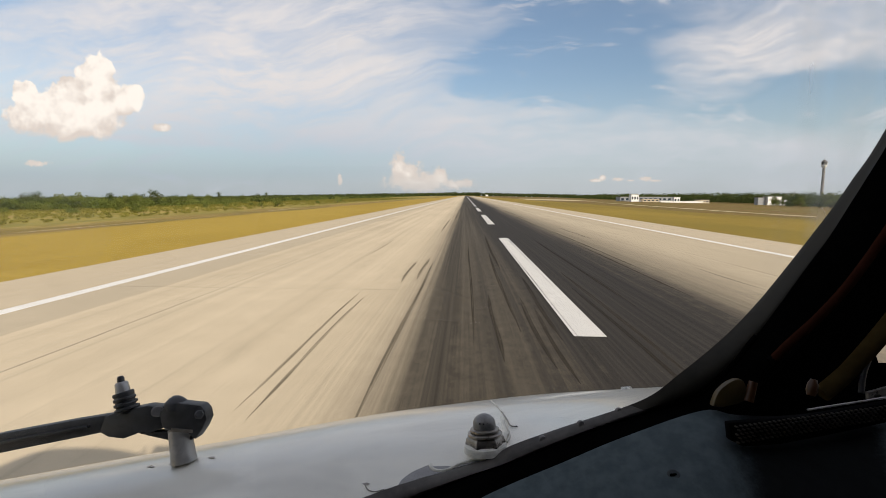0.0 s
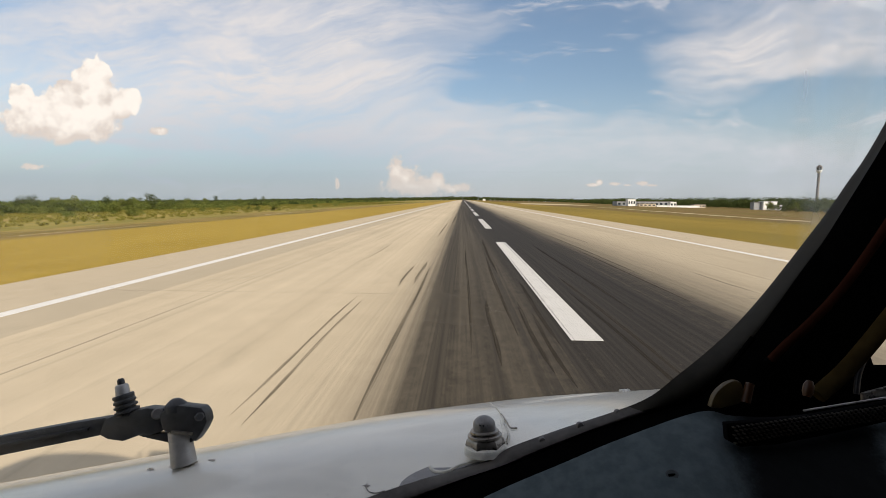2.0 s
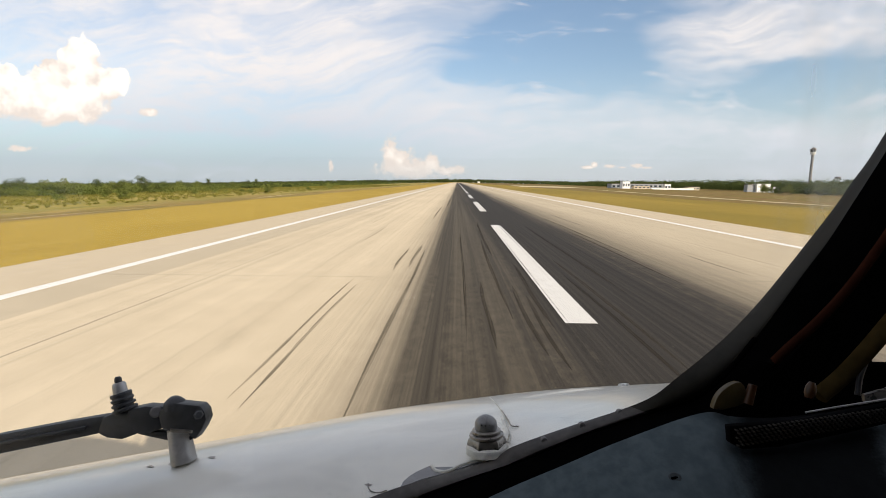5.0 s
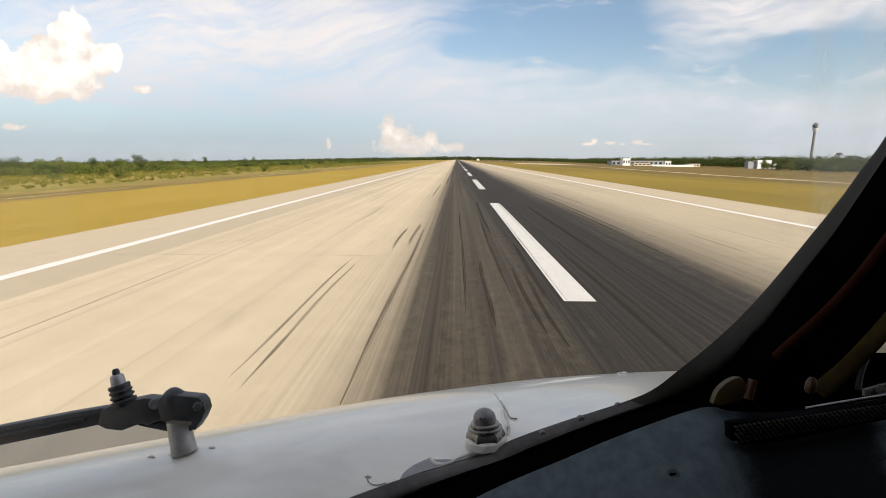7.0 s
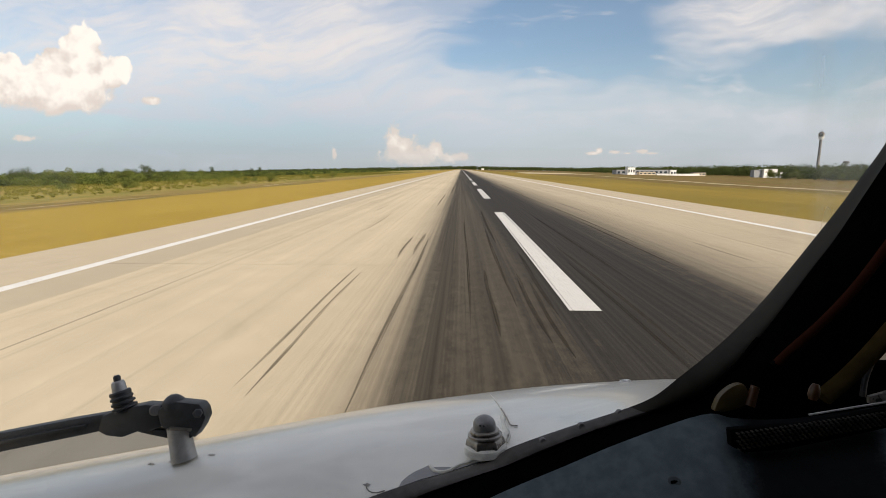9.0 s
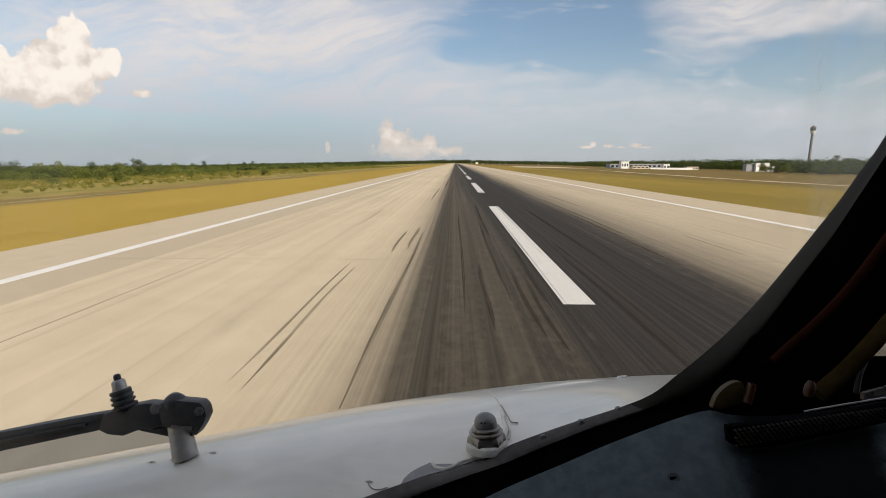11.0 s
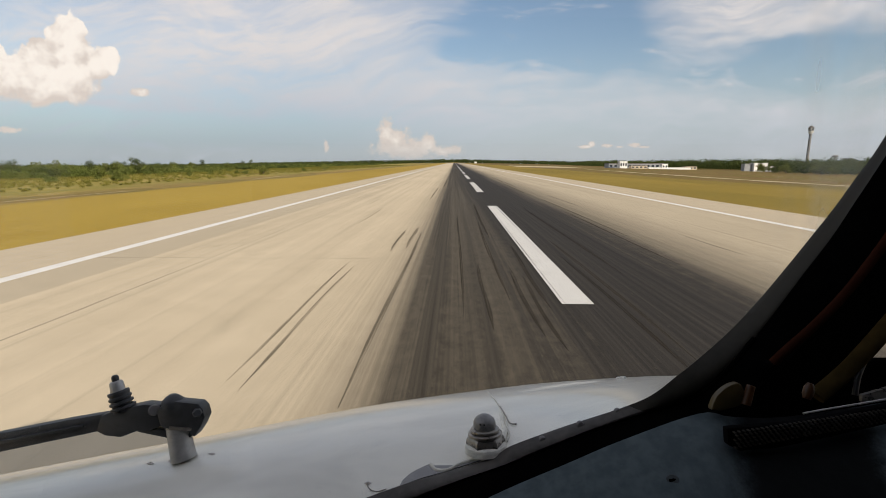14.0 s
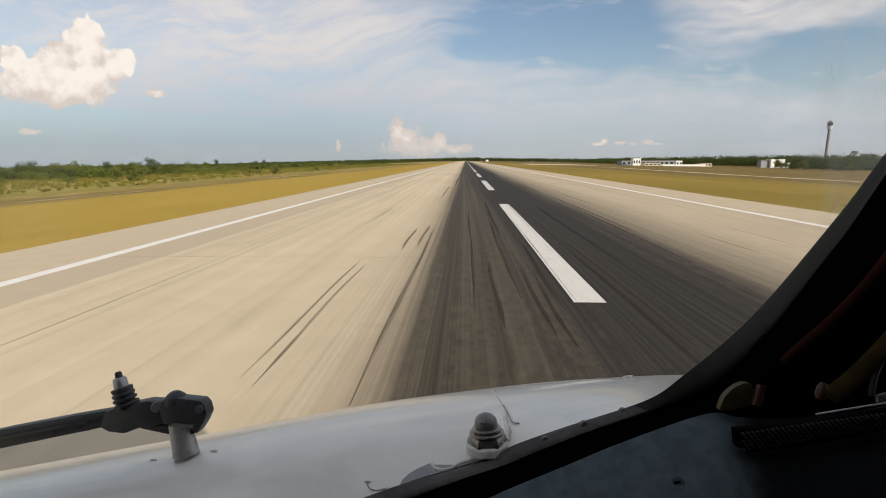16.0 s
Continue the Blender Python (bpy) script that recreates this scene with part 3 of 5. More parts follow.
def lathe(axis0, axis1, profile, sides=20):
    """A turned body between two points: profile rows are (0..1 along, radius)."""
    bm = bmesh.new()
    p0, p1 = Vector(axis0), Vector(axis1)
    q = (p1 - p0).to_track_quat("Z", "Y")
    rings = []
    for s, r in profile:
        c = p0.lerp(p1, s)
        rings.append([bm.verts.new(c + q @ Vector((r * math.cos(6.28318 * k / sides), r * math.sin(6.28318 * k / sides), 0))) for k in range(sides)])
    for a, b in zip(rings, rings[1:]):
        for k in range(sides):
            bm.faces.new((a[k], a[(k + 1) % sides], b[(k + 1) % sides], b[k]))
    bm.faces.new(rings[0][::-1])
    bm.faces.new(rings[-1])
    return bm


def prism(outline, thick, bevel=0.003):
    """A plate: an outline in the cockpit axes, as thick as given, its edges rounded."""
    bm = bmesh.new()
    front = [bm.verts.new(p) for p in outline]
    back = [bm.verts.new((p[0], p[1], p[2] - thick)) for p in outline]
    n = len(front)
    bm.faces.new(front)
    bm.faces.new(back[::-1])
    for k in range(n):
        bm.faces.new((front[k], front[(k + 1) % n], back[(k + 1) % n], back[k]))
    bmesh.ops.recalc_face_normals(bm, faces=bm.faces)
    if bevel:
        bmesh.ops.bevel(bm, geom=bm.edges[:], offset=bevel, segments=2, affect="EDGES", profile=0.6)
    return bm


def curve_through(points, steps=6):
    """A smooth run through control points."""
    p = [Vector(q) for q in points]
    p = [p[0] * 2 - p[1]] + p + [p[-1] * 2 - p[-2]]
    out = []
    for a, b, c, d in zip(p, p[1:], p[2:], p[3:]):
        for k in range(steps):
            t = k / steps
            out.append(0.5 * ((2 * b) + (c - a) * t + (2 * a - 5 * b + 4 * c - d) * t * t + (3 * b - a - 3 * c + d) * t ** 3))
    out.append(p[-2])
    return out


def tube(points, radius, sides=10, steps=6):
    bm = bmesh.new()
    run = curve_through(points, steps)
    rings = []
    for k, c in enumerate(run):
        d = (run[min(k + 1, len(run) - 1)] - run[max(k - 1, 0)]).normalized()
        q = d.to_track_quat("Z", "Y")
        rings.append([bm.verts.new(c + q @ Vector((radius * math.cos(6.28318 * i / sides), radius * math.sin(6.28318 * i / sides), 0))) for i in range(sides)])
    for a, b in zip(rings, rings[1:]):
        for i in range(sides):
            bm.faces.new((a[i], a[(i + 1) % sides], b[(i + 1) % sides], b[i]))
    bm.faces.new(rings[0][::-1])
    bm.faces.new(rings[-1])
    return bm


def band(one, two, thick, bulge, across=6, steps=5, first=0, last=None):
    """A strip between two runs of control points, bulging towards the seat, with thickness."""
    bm = bmesh.new()
    a, b = curve_through(one, steps)[first:last], curve_through(two, steps)[first:last]
    top, low = [], []
    for p, q in zip(a, b):
        row, under = [], []
        for k in range(across + 1):
            s = k / across
            c = p.lerp(q, s)
            c = c + Vector((0, 0, bulge * math.sin(math.pi * s)))
            row.append(bm.verts.new(c))
            under.append(bm.verts.new(c * 1.0 + c.normalized() * thick))
        top.append(row)
        low.append(under)
    n = len(top)
    for i in range(n - 1):
        for k in range(across):
            bm.faces.new((top[i][k], top[i][k + 1], top[i + 1][k + 1], top[i + 1][k]))
            bm.faces.new((low[i][k], low[i + 1][k], low[i + 1][k + 1], low[i][k + 1]))
        for k in (0, across):
            bm.faces.new((top[i][k], top[i + 1][k], low[i + 1][k], low[i][k]))
    for i in (0, n - 1):
        for k in range(across):
            bm.faces.new((top[i][k], top[i][k + 1], low[i][k + 1], low[i][k]))
    return bm


# ---- ground, runway, markings ----
def fall(x):
    """The airfield falls away gently to both sides of the runway."""
    return -0.018 * max(0.0, abs(x) - 42.0)


def strip_sheet(xs, ys, lift=0.0, wobble=None):
    bm = bmesh.new()
    rows = []
    for y in ys:
        s = wobble(y) if wobble else 0.0
        rows.append([bm.verts.new((x + s, y, fall(x + s) + lift)) for x in xs])
    for a, b in zip(rows, rows[1:]):
        for k in range(len(xs) - 1):
            bm.faces.new((a[k], a[k + 1], b[k + 1], b[k]))
    return bm


LAND_X = [-4200, -3000, -2000, -1300, -800, -500, -300, -200, -130, -90, -60, -42, 0, 42, 60, 90, 130, 200, 300, 500, 800, 1300, 2000, 3000, 4200]
LAND_Y = [-1600, -1000, -600, -300, -150, 0, 60, 120, 200, 300, 450, 700, 1000, 1500, 2200, 3000, 4000, 4950]
setting("ground", strip_sheet(LAND_X, LAND_Y, -0.05), GRASS, "dry golden mown grass with rough scrub beyond", "grass field")

RUN_Y = [-1000 + 100 * k for k in range(38)]
bm = bmesh.new()
for a, b in zip(RUN_Y, RUN_Y[1:]):
    box(bm, -24.4, 32.2, a, b, -0.4, 0.0)
bmesh.ops.remove_doubles(bm, verts=bm.verts, dist=0.001)
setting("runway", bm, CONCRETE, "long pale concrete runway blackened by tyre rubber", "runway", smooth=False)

for x, name in ((EDGE_LEFT, "edge_line"), (EDGE_RIGHT, "edge_line")):
    bm = bmesh.new()
    for a, b in zip(RUN_Y, RUN_Y[1:]):
        box(bm, x - 0.34, x + 0.34, a, b, -0.02, 0.005)
    setting(name, bm, PAINT, "continuous white painted runway edge line", "runway marking", smooth=False)

stripe = boxed(-0.54, 0.54, 0, 36.6, -0.02, 0.006, bevel=0.003)
stripe_mesh = mesh_of("centreline_stripe", stripe, PAINT_WORN, False)
half_worn_mesh = stripe_mesh.copy()
half_worn_mesh.materials[0] = paint_material("part_scuffed_white_paint", 0.545, 0.72)
clean_mesh = stripe_mesh.copy()
clean_mesh.materials[0] = paint_material("faded_white_paint", 0.60)
for k in range(-14, 38):
    ob = new("centreline_stripe", clean_mesh if k != 0 else half_worn_mesh)
    ob.location = (CENTRE, 15.6 + 61.0 * k, 0)
    tagged(ob, "white centreline stripe scuffed by tyre rubber", "runway marking", "centreline stripes", "structure")

bar_mesh = mesh_of("touchdown_bar", boxed(-0.9, 0.9, 0, 22.5, -0.02, 0.006, bevel=0.003), PAINT, False)
for y, offs in ((-400, (9.6, 12.6)), (-248, (9.6,)), (-96, (9.6,))):
    for o in offs:
        for side in (-1, 1):
            ob = new("touchdown_bar", bar_mesh)
            ob.location = (CENTRE + side * (o + 0.9), y, 0)
            tagged(ob, "broad white painted touchdown zone bar", "runway marking", "touchdown zone bars", "structure")

# single dark tyre marks beside the black band
rng = random.Random(5)


def tyre_mark(x, y, length, width, drift):
    bm = bmesh.new()
    n = 14
    left, right = [], []
    for k in range(n + 1):
        s = k / n
        h = width * 0.5 * min(1.0, 5 * s + 0.15, 5 * (1 - s) + 0.1) * rng.uniform(0.88, 1.06)
        c = x + drift * s + 0.05 * math.sin(5 * s + x)
        left.append(bm.verts.new((c - h, y + length * s, 0.003)))
        right.append(bm.verts.new((c + h, y + length * s, 0.003)))
    for k in range(n):
        bm.faces.new((left[k], right[k], right[k + 1], left[k + 1]))
    ob = new("tyre_mark", mesh_of("tyre_mark", bm, RUBBER, False))
    tagged(ob, "dark streak of tyre rubber on pale concrete", "tyre mark", "tyre marks", "structure")


for x, y, length, width in ((-5.0, 9.6, 13, 0.10), (-4.55, 9.2, 12, 0.11), (-2.2, 8.5, 24, 0.15), (-2.6, 26, 9, 0.20), (-3.4, 25, 8, 0.16),
                            (-7.4, 36, 14, 0.12), (0.3, 14, 30, 0.12), (1.1, 13, 9, 0.15), (1.9, 16, 22, 0.16), (2.5, 12.5, 9, 0.17), (2.9, 11.5, 8, 0.14), (2.2, 30, 26, 0.2),
                            (3.2, 15, 12, 0.18), (5.5, 10, 14, 0.16), (5.9, 11, 18, 0.18), (7.2, 20, 30, 0.20), (10.6, 22, 26, 0.16), (11.3, 30, 34, 0.18),
                            (10.9, 70, 40, 0.2), (13.6, 52, 18, 0.16), (15.0, 24, 8, 0.12), (11.8, 90, 60, 0.24), (-3.0, 60, 30, 0.24), (-9.6, 52, 12, 0.12), (-1.9, 90, 40, 0.24)):
    tyre_mark(x, y, length, width, rng.uniform(-0.06, 0.06))

# sandy tracks in the grass
tr = lambda y: 1.6 * math.sin(y * 0.021) + 1.1 * math.sin(y * 0.057 + 1)
for name, x, wide, ys in (("sand_track_left", -57.0, 0.30, (56, 84)), ("sand_track_left", -60.0, 0.6, (140, 180)), ("sand_track_right", 90.0, 3.0, (30, 420))):
    ys = [ys[0] + (ys[1] - ys[0]) * k / 40 for k in range(41)]
    bm = bmesh.new()
    prev = None
    for k, y in enumerate(ys):
        h = wide * min(1.0, 0.1 + k / 5, 0.1 + (40 - k) / 5) * (0.8 + 0.35 * math.sin(k * 1.7))
        c = x + tr(y) + (y - 30) * (0.06 if x > 0 else 0.0)
        cur = [bm.verts.new((c + s * h, y, fall(c + s * h) - 0.02)) for s in (-1, 1)]
        if prev:
            bm.faces.new((prev[0], prev[1], cur[1], cur[0]))
        prev = cur
    setting(name, bm, SAND, "pale sandy vehicle track through dry grass", "track")
bm = strip_sheet([72, 105, 150], [540, 620, 700, 790], 0.0, lambda y: 0.06 * (y - 540))
setting("taxiway", bm, SAND, "pale taxiway far across the grass", "taxiway")


# ---- trees ----
def leaf_clumps(bm, centre, radius, count, size, r):
    for _ in range(count):
        d = Vector((r.gauss(0, 1), r.gauss(0, 1), r.gauss(0, 1)))
        d = d.normalized() * radius * r.uniform(0.02, 1.0) ** 0.45
        c = centre + Vector((d.x, d.y, d.z * 0.85))
        a = Vector((r.gauss(0, 1), r.gauss(0, 1), r.gauss(0, 0.6))).normalized()
        b = a.cross(Vector((r.gauss(0, 1), r.gauss(0, 1), r.gauss(0, 1)))).normalized()
        s = size * r.uniform(0.5, 1.2)
        tip = [c + a * s, c + b * s * 0.55, c - a * s * 0.8, c - b * s * 0.6]
        bm.faces.new([bm.verts.new(p) for p in tip])


def tree(seed, height, spread, mat, bare=0.35):
    """A low tree or bush: a bent trunk with limbs, and a ragged crown of leaf clumps."""
    r = random.Random(seed)
    t = thing("tree", (0, 0, 0), "", "tree")
    bm = tube([(0, 0, -0.3), (r.uniform(-.2, .2), r.uniform(-.2, .2), height * 0.3), (r.uniform(-.4, .4), r.uniform(-.4, .4), height * 0.75)], 0.13, 6, 3)
    ends = []
    for k in range(5):
        a = k * 1.26 + r.uniform(-.4, .4)
        e = Vector((math.cos(a) * spread * r.uniform(.35, .7), math.sin(a) * spread * r.uniform(.35, .7), height * r.uniform(bare + 0.12, 0.78)))
        limb = tube([(0, 0, height * 0.25), tuple(e * 0.5 + Vector((0, 0, height * 0.15))), tuple(e)], 0.06, 5, 2)
        tmp = bpy.data.meshes.new("limb")
        limb.to_mesh(tmp)
        limb.free()
        bm.from_mesh(tmp)
        bpy.data.meshes.remove(tmp)
        ends.append(e)
    part("trunk", bm, BARK, t)
    bm = bmesh.new()
    for e in ends + [e.lerp(Vector((0, 0, height * 0.5)), 0.5) for e in ends] + [Vector((0, 0, height * 0.82)), Vector((0, 0, height * 0.55))]:
        leaf_clumps(bm, e, spread * r.uniform(0.30, 0.52), 120, 0.25, r)
    part("crown", bm, mat, t, smooth=False)
    return t


kinds = [(tree(1, 7.2, 3.3, LEAVES[0], 0.15), "low olive-green tree with a ragged crown"), (tree(2, 8.6, 3.6, LEAVES[1], 0.0), "dark green tree with an uneven crown"),
         (tree(3, 4.2, 2.5, LEAVES[0], 0.1), "bushy olive-green shrub-like tree"), (tree(4, 6.4, 2.8, LEAVES[1], 0.0), "small dark green tree in scrub"),
         (tree(5, 1.6, 1.5, LEAVES[0], 0.0), "low olive-green bush in rough grass")]
for t, label in kinds:
    tagged(t, label)


def left_edge(y):
    return -150 - 0.05 * y + 14 * math.sin(y * 0.03) + 8 * math.sin(y * 0.11)


def right_edge(y):
    gap = max(0.0, min(1.0, (y - 380) / 120)) * max(0.0, min(1.0, (900 - y) / 120))
    return 205 + 0.10 * y + 150 * gap + 12 * math.sin(y * 0.025 + 1)


spots = []
rng = random.Random(11)
while len(spots) < 130:
    y = rng.uniform(30, 430)
    x = left_edge(y) - abs(rng.gauss(0, 26))
    spots.append((x, y, rng.choice((0, 0, 1, 2, 2, 3))))
while len(spots) < 215:
    y = rng.uniform(120, 520)
    x = right_edge(y) + abs(rng.gauss(0, 22))
    spots.append((x, y, rng.choice((0, 1, 1, 3, 1))))
while len(spots) < 245:
    y = rng.uniform(45, 330)
    spots.append((rng.uniform(left_edge(y), -78), y, 4 if rng.random() < 0.8 else 2))
first = set()
for x, y, k in spots:
    s = rng.uniform(0.75, 1.2)
    m = Matrix.Translation((x, y, fall(x) - 0.05)) @ Matrix.Rotation(rng.uniform(0, 6.28), 4, "Z") @ Matrix.Scale(s, 4)
    group = "bushes in the rough grass" if k == 4 else "trees along the airfield"
    if k not in first:
        first.add(k)
        kinds[k][0].matrix_world = m
        tagged(kinds[k][0], group=group)
    else:
        ob = copy_thing(kinds[k][0], m)
        ob.matrix_world = m
        tagged(ob, group=group)


def woods(name, seed, count, spot, size, label, mat, plump=0.42):
    """Far scrub forest as one mass of leaf clumps."""
    r = np.random.RandomState(seed)
    verts, faces = [], []
    for _ in range(count):
        x, y, h = spot(r)
        d = math.hypot(x, y)
        n = (120 if d < 420 else 62) if h > 1.6 else 34
        s = size * (0.56 if d < 420 else 0.92)
        wide = h * plump * r.uniform(0.7, 1.5)
        p = r.normal(size=(n, 3))
        p /= np.linalg.norm(p, axis=1)[:, None]
        p *= (r.uniform(0.2, 1, n) ** 0.4)[:, None]
        c = np.stack([x + p[:, 0] * wide, y + p[:, 1] * wide, fall(x) + h * 0.55 + p[:, 2] * h * 0.47], 1)
        a = r.normal(size=(n, 3)) * s * 0.55
        b = r.normal(size=(n, 3)) * s * 0.55
        k = len(verts)
        q = np.stack([c + a, c + b, c - a, c - b], 1).reshape(-1, 3)
        verts.extend(q.tolist())
        faces.extend([(k + 4 * i, k + 4 * i + 1, k + 4 * i + 2, k + 4 * i + 3) for i in range(n)])
    me = bpy.data.meshes.new(name)
    me.from_pydata(verts, [], faces)
    me.materials.append(mat)
    return tagged(new(name, me), label, "woods", kind="stuff")


def left_spot(r):
    y = 40 + 2400 * r.uniform() ** 2.2
    back = abs(r.normal())
    return left_edge(y) + 12 - back * (55 + 0.10 * y), y, r.uniform(1.8, 4.2) + min(3.0, 2.4 * back)


def left_tall_spot(r):
    y = 40 + 2400 * r.uniform() ** 2.2
    back = abs(r.normal())
    return left_edge(y) + 4 - back * (60 + 0.10 * y), y, r.uniform(2.4, 5.0) + min(3.4, 2.6 * back)


def right_spot(r):
    y = 120 + 2300 * r.uniform() ** 1.6
    return right_edge(y) + 10 + abs(r.normal()) * (60 + 0.12 * y), y, r.uniform(5.5, 8.5)


def behind_spot(r):
    y = 430 + 1300 * r.uniform() ** 1.4
    return max(385.0, 0.28 * y) - 20 + abs(r.normal()) * 70, y, r.uniform(10.0, 17.0)


def end_spot(r):
    y = r.uniform(2850, 3500)
    return r.uniform(-1500, 1700), y, r.uniform(13, 25)


def scrub_spot(r):
    y = 40 + 800 * r.uniform() ** 1.9
    e = left_edge(y)
    k = r.uniform() ** 1.7
    return e + (-76 - e) * k, y, r.uniform(0.25, 0.7) + 1.0 * (1 - k) * r.uniform()


woods("scrub_forest", 1, 2900, left_spot, 0.7, "olive-green scrub forest beside the airfield", LEAVES[0], 0.75)
woods("scrub_forest", 7, 2500, left_tall_spot, 0.7, "dark green crowns rising from the scrub forest", LEAVES[1], 0.6)
woods("scrub_forest", 2, 2200, right_spot, 0.85, "dark green low forest beyond the airfield buildings", LEAVES[1])
woods("tall_forest", 6, 1500, behind_spot, 1.0, "dark green forest rising behind the airfield buildings", LEAVES[1])
woods("far_woods", 3, 1500, end_spot, 3.2, "dark line of woods beyond the runway end", LEAVES[1])
woods("low_scrub", 4, 5200, scrub_spot, 0.30, "low scrub dotted over rough grass", LEAVES[2], 0.9)


# ---- airfield buildings and tower ----
def building(name, label, x, y, wide, deep, high, wall, openings, roof=DARK_ROOF, door=None):
    z = fall(x) - 0.3
    t = thing(name, (x, y, z), label, "building")
    part("wall", boxed(x - wide / 2, x + wide / 2, y, y + deep, z, z + high), wall, t, smooth=False)
    part("roof", boxed(x - wide / 2 - 0.4, x + wide / 2 + 0.4, y - 0.4, y + deep + 0.4, z + high + 0.002, z + high + 0.45), roof, t, smooth=False)
    for k in range(openings):
        c = x - wide / 2 + wide * (k + 0.5) / openings
        h = wide / openings * 0.28
        win = part("window", boxed(c - h, c + h, y - 0.08, y + 0.05, z + high * 0.35, z + high * 0.75), DARK_GLASS, t, smooth=False)
        part("sill", boxed(c - h - 0.1, c + h + 0.1, y - 0.2, y + 0.02, z + high * 0.35 - 0.18, z + high * 0.35 - 0.004), wall, win, smooth=False)
    if door:
        part("door", boxed(x + door - 2, x + door + 2, y - 0.1, y + 0.05, z, z + high * 0.6), GREY_WALL, t, smooth=False)
    return t


building("hangar", "white windowless hangar block with a lower wing", 350, 560, 15, 9, 9.5, WHITE_WALL, 0, WHITE_WALL, 4)
building("hangar_annex", "low white annex beside a white hangar", 361.2, 561, 6.6, 8, 5.8, WHITE_WALL, 0, WHITE_WALL)
building("shed", "dark grey sheet-metal shed beside the hangar", 337.5, 563, 8, 7, 8.5, GREY_WALL, 0)
building("terminal_hall", "long low grey terminal hall with a row of openings", 258, 690, 78, 20, 7.0, GREY_WALL, 12)
building("office_block", "small white two-storey airfield office", 232, 668, 10, 10, 9.5, WHITE_WALL, 3, WHITE_WALL)
building("kiosk", "small white flat-roofed building on the apron", 290, 672, 8, 8, 7.0, WHITE_WALL, 2, WHITE_WALL)
building("storehouse", "low beige storehouse on the apron", 252, 664, 22, 8, 4.0, BEIGE_WALL, 4)
building("workshop", "low beige workshop with a dark roof", 315, 650, 15, 9, 4.5, BEIGE_WALL, 3)
building("radio_hut", "small white hut beyond the far end of the runway", 98, 2200, 12, 8, 7.5, WHITE_WALL, 0, WHITE_WALL)
building("boundary_wall", "long low whitewashed wall along the apron", 285, 645, 55, 0.6, 2.2, WHITE_WALL, 0, WHITE_WALL)

tx, ty = 458.0, 640.0
tz = fall(tx) - 0.5
tower = thing("control_tower", (tx, ty, tz), "tall slim grey control tower with a glazed cab", "control tower")
part("shaft", lathe((tx, ty, tz), (tx, ty, tz + 51), [(0, 1.9), (0.5, 1.6), (1, 1.5)], 16), TOWER_WALL, tower)
part("collar", lathe((tx, ty, tz + 49), (tx, ty, tz + 52.5), [(0, 1.6), (0.4, 3.0), (1, 3.3)], 16), WHITE_WALL, tower)
cab_part = part("cab", lathe((tx, ty, tz + 52.5), (tx, ty, tz + 56), [(0, 2.7), (1, 3.2)], 12), DARK_GLASS, tower, "dark glazed cab", False)
for k in range(12):
    g = k * math.pi / 6
    c = (tx + 2.8 * math.cos(g), ty + 2.8 * math.sin(g), tz + 52.5)
    d = (tx + 3.3 * math.cos(g), ty + 3.3 * math.sin(g), tz + 56)
    part("mullion", tube([c, d], 0.14, 5, 1), WHITE_WALL, cab_part)
part("roof", lathe((tx, ty, tz + 56), (tx, ty, tz + 58.6), [(0, 3.5), (0.25, 3.5), (0.5, 2.2), (1, 1.6)], 16), DARK_ROOF, tower)
part("mast", tube([(tx, ty, tz + 58), (tx, ty, tz + 61)], 0.22, 6, 1), DARK_ROOF, tower)
part("stair_core", boxed(tx + 2.2, tx + 3.4, ty - 1.0, ty + 1.0, tz, tz + 12, bevel=0.05), WHITE_WALL, tower, "pale low stair block", False)

wx, wy = 470.0, 610.0
wz = fall(wx) - 0.3
tank = thing("water_tower", (wx, wy, wz), "small raised water tank with a flat wide head", "water tower")
for sx in (-1, 1):
    for sy in (-1, 1):
        part("leg", tube([(wx + 1.5 * sx, wy + 1.5 * sy, wz), (wx + 1.2 * sx, wy + 1.2 * sy, wz + 19)], 0.22, 6, 1), TOWER_WALL, tank)
part("riser", lathe((wx, wy, wz), (wx, wy, wz + 19), [(0, 0.8), (1, 0.8)], 10), TOWER_WALL, tank)
part("tank", lathe((wx, wy, wz + 19), (wx, wy, wz + 21.5), [(0, 2.6), (0.2, 3.4), (0.8, 3.4), (1, 2.2)], 14), TOWER_WALL, tank)

# ---- aircraft nose ----
def sight(x):
    """Slope of the nose's brow below the axis, by the place across."""
    run = [(-1.7583, -0.6280), (-1.2844, -0.5391), (-0.9230, -0.4716), (-0.6801, -0.4265), (-0.4905, -0.3934), (-0.2180, -0.3424), (-0.0995, -0.3223), (0.0782, -0.2998), (0.1967, -0.2855), (0.3744, -0.2737), (0.4929, -0.2690), (0.6706, -0.2725), (1.0853, -0.3199)]
    for (a, p), (b, q) in zip(run, run[1:]):
        if x <= b:
            return p + (q - p) * (x - a) / (b - a)
    return run[-1][1]


def sill(x):
    """Slope of the windscreen's lower edge below the axis."""
    run = [(-1.9953, -0.8294), (-1.2844, -0.7464), (-0.9230, -0.6754), (-0.5735, -0.6280), (-0.2654, -0.5604), (-0.1706, -0.5249), (-0.0877, -0.4953), (0.0190, -0.4645), (0.1019, -0.4384), (0.1434, -0.4135), (0.2559, -0.3732), (0.3744, -0.3353), (0.4396, -0.3081), (0.4929, -0.2725), (0.6706, -0.2773), (1.3223, -0.3258)]
    for (a, p), (b, q) in zip(run, run[1:]):
        if x <= b:
            return p + (q - p) * (x - a) / (b - a)
    return run[-1][1]


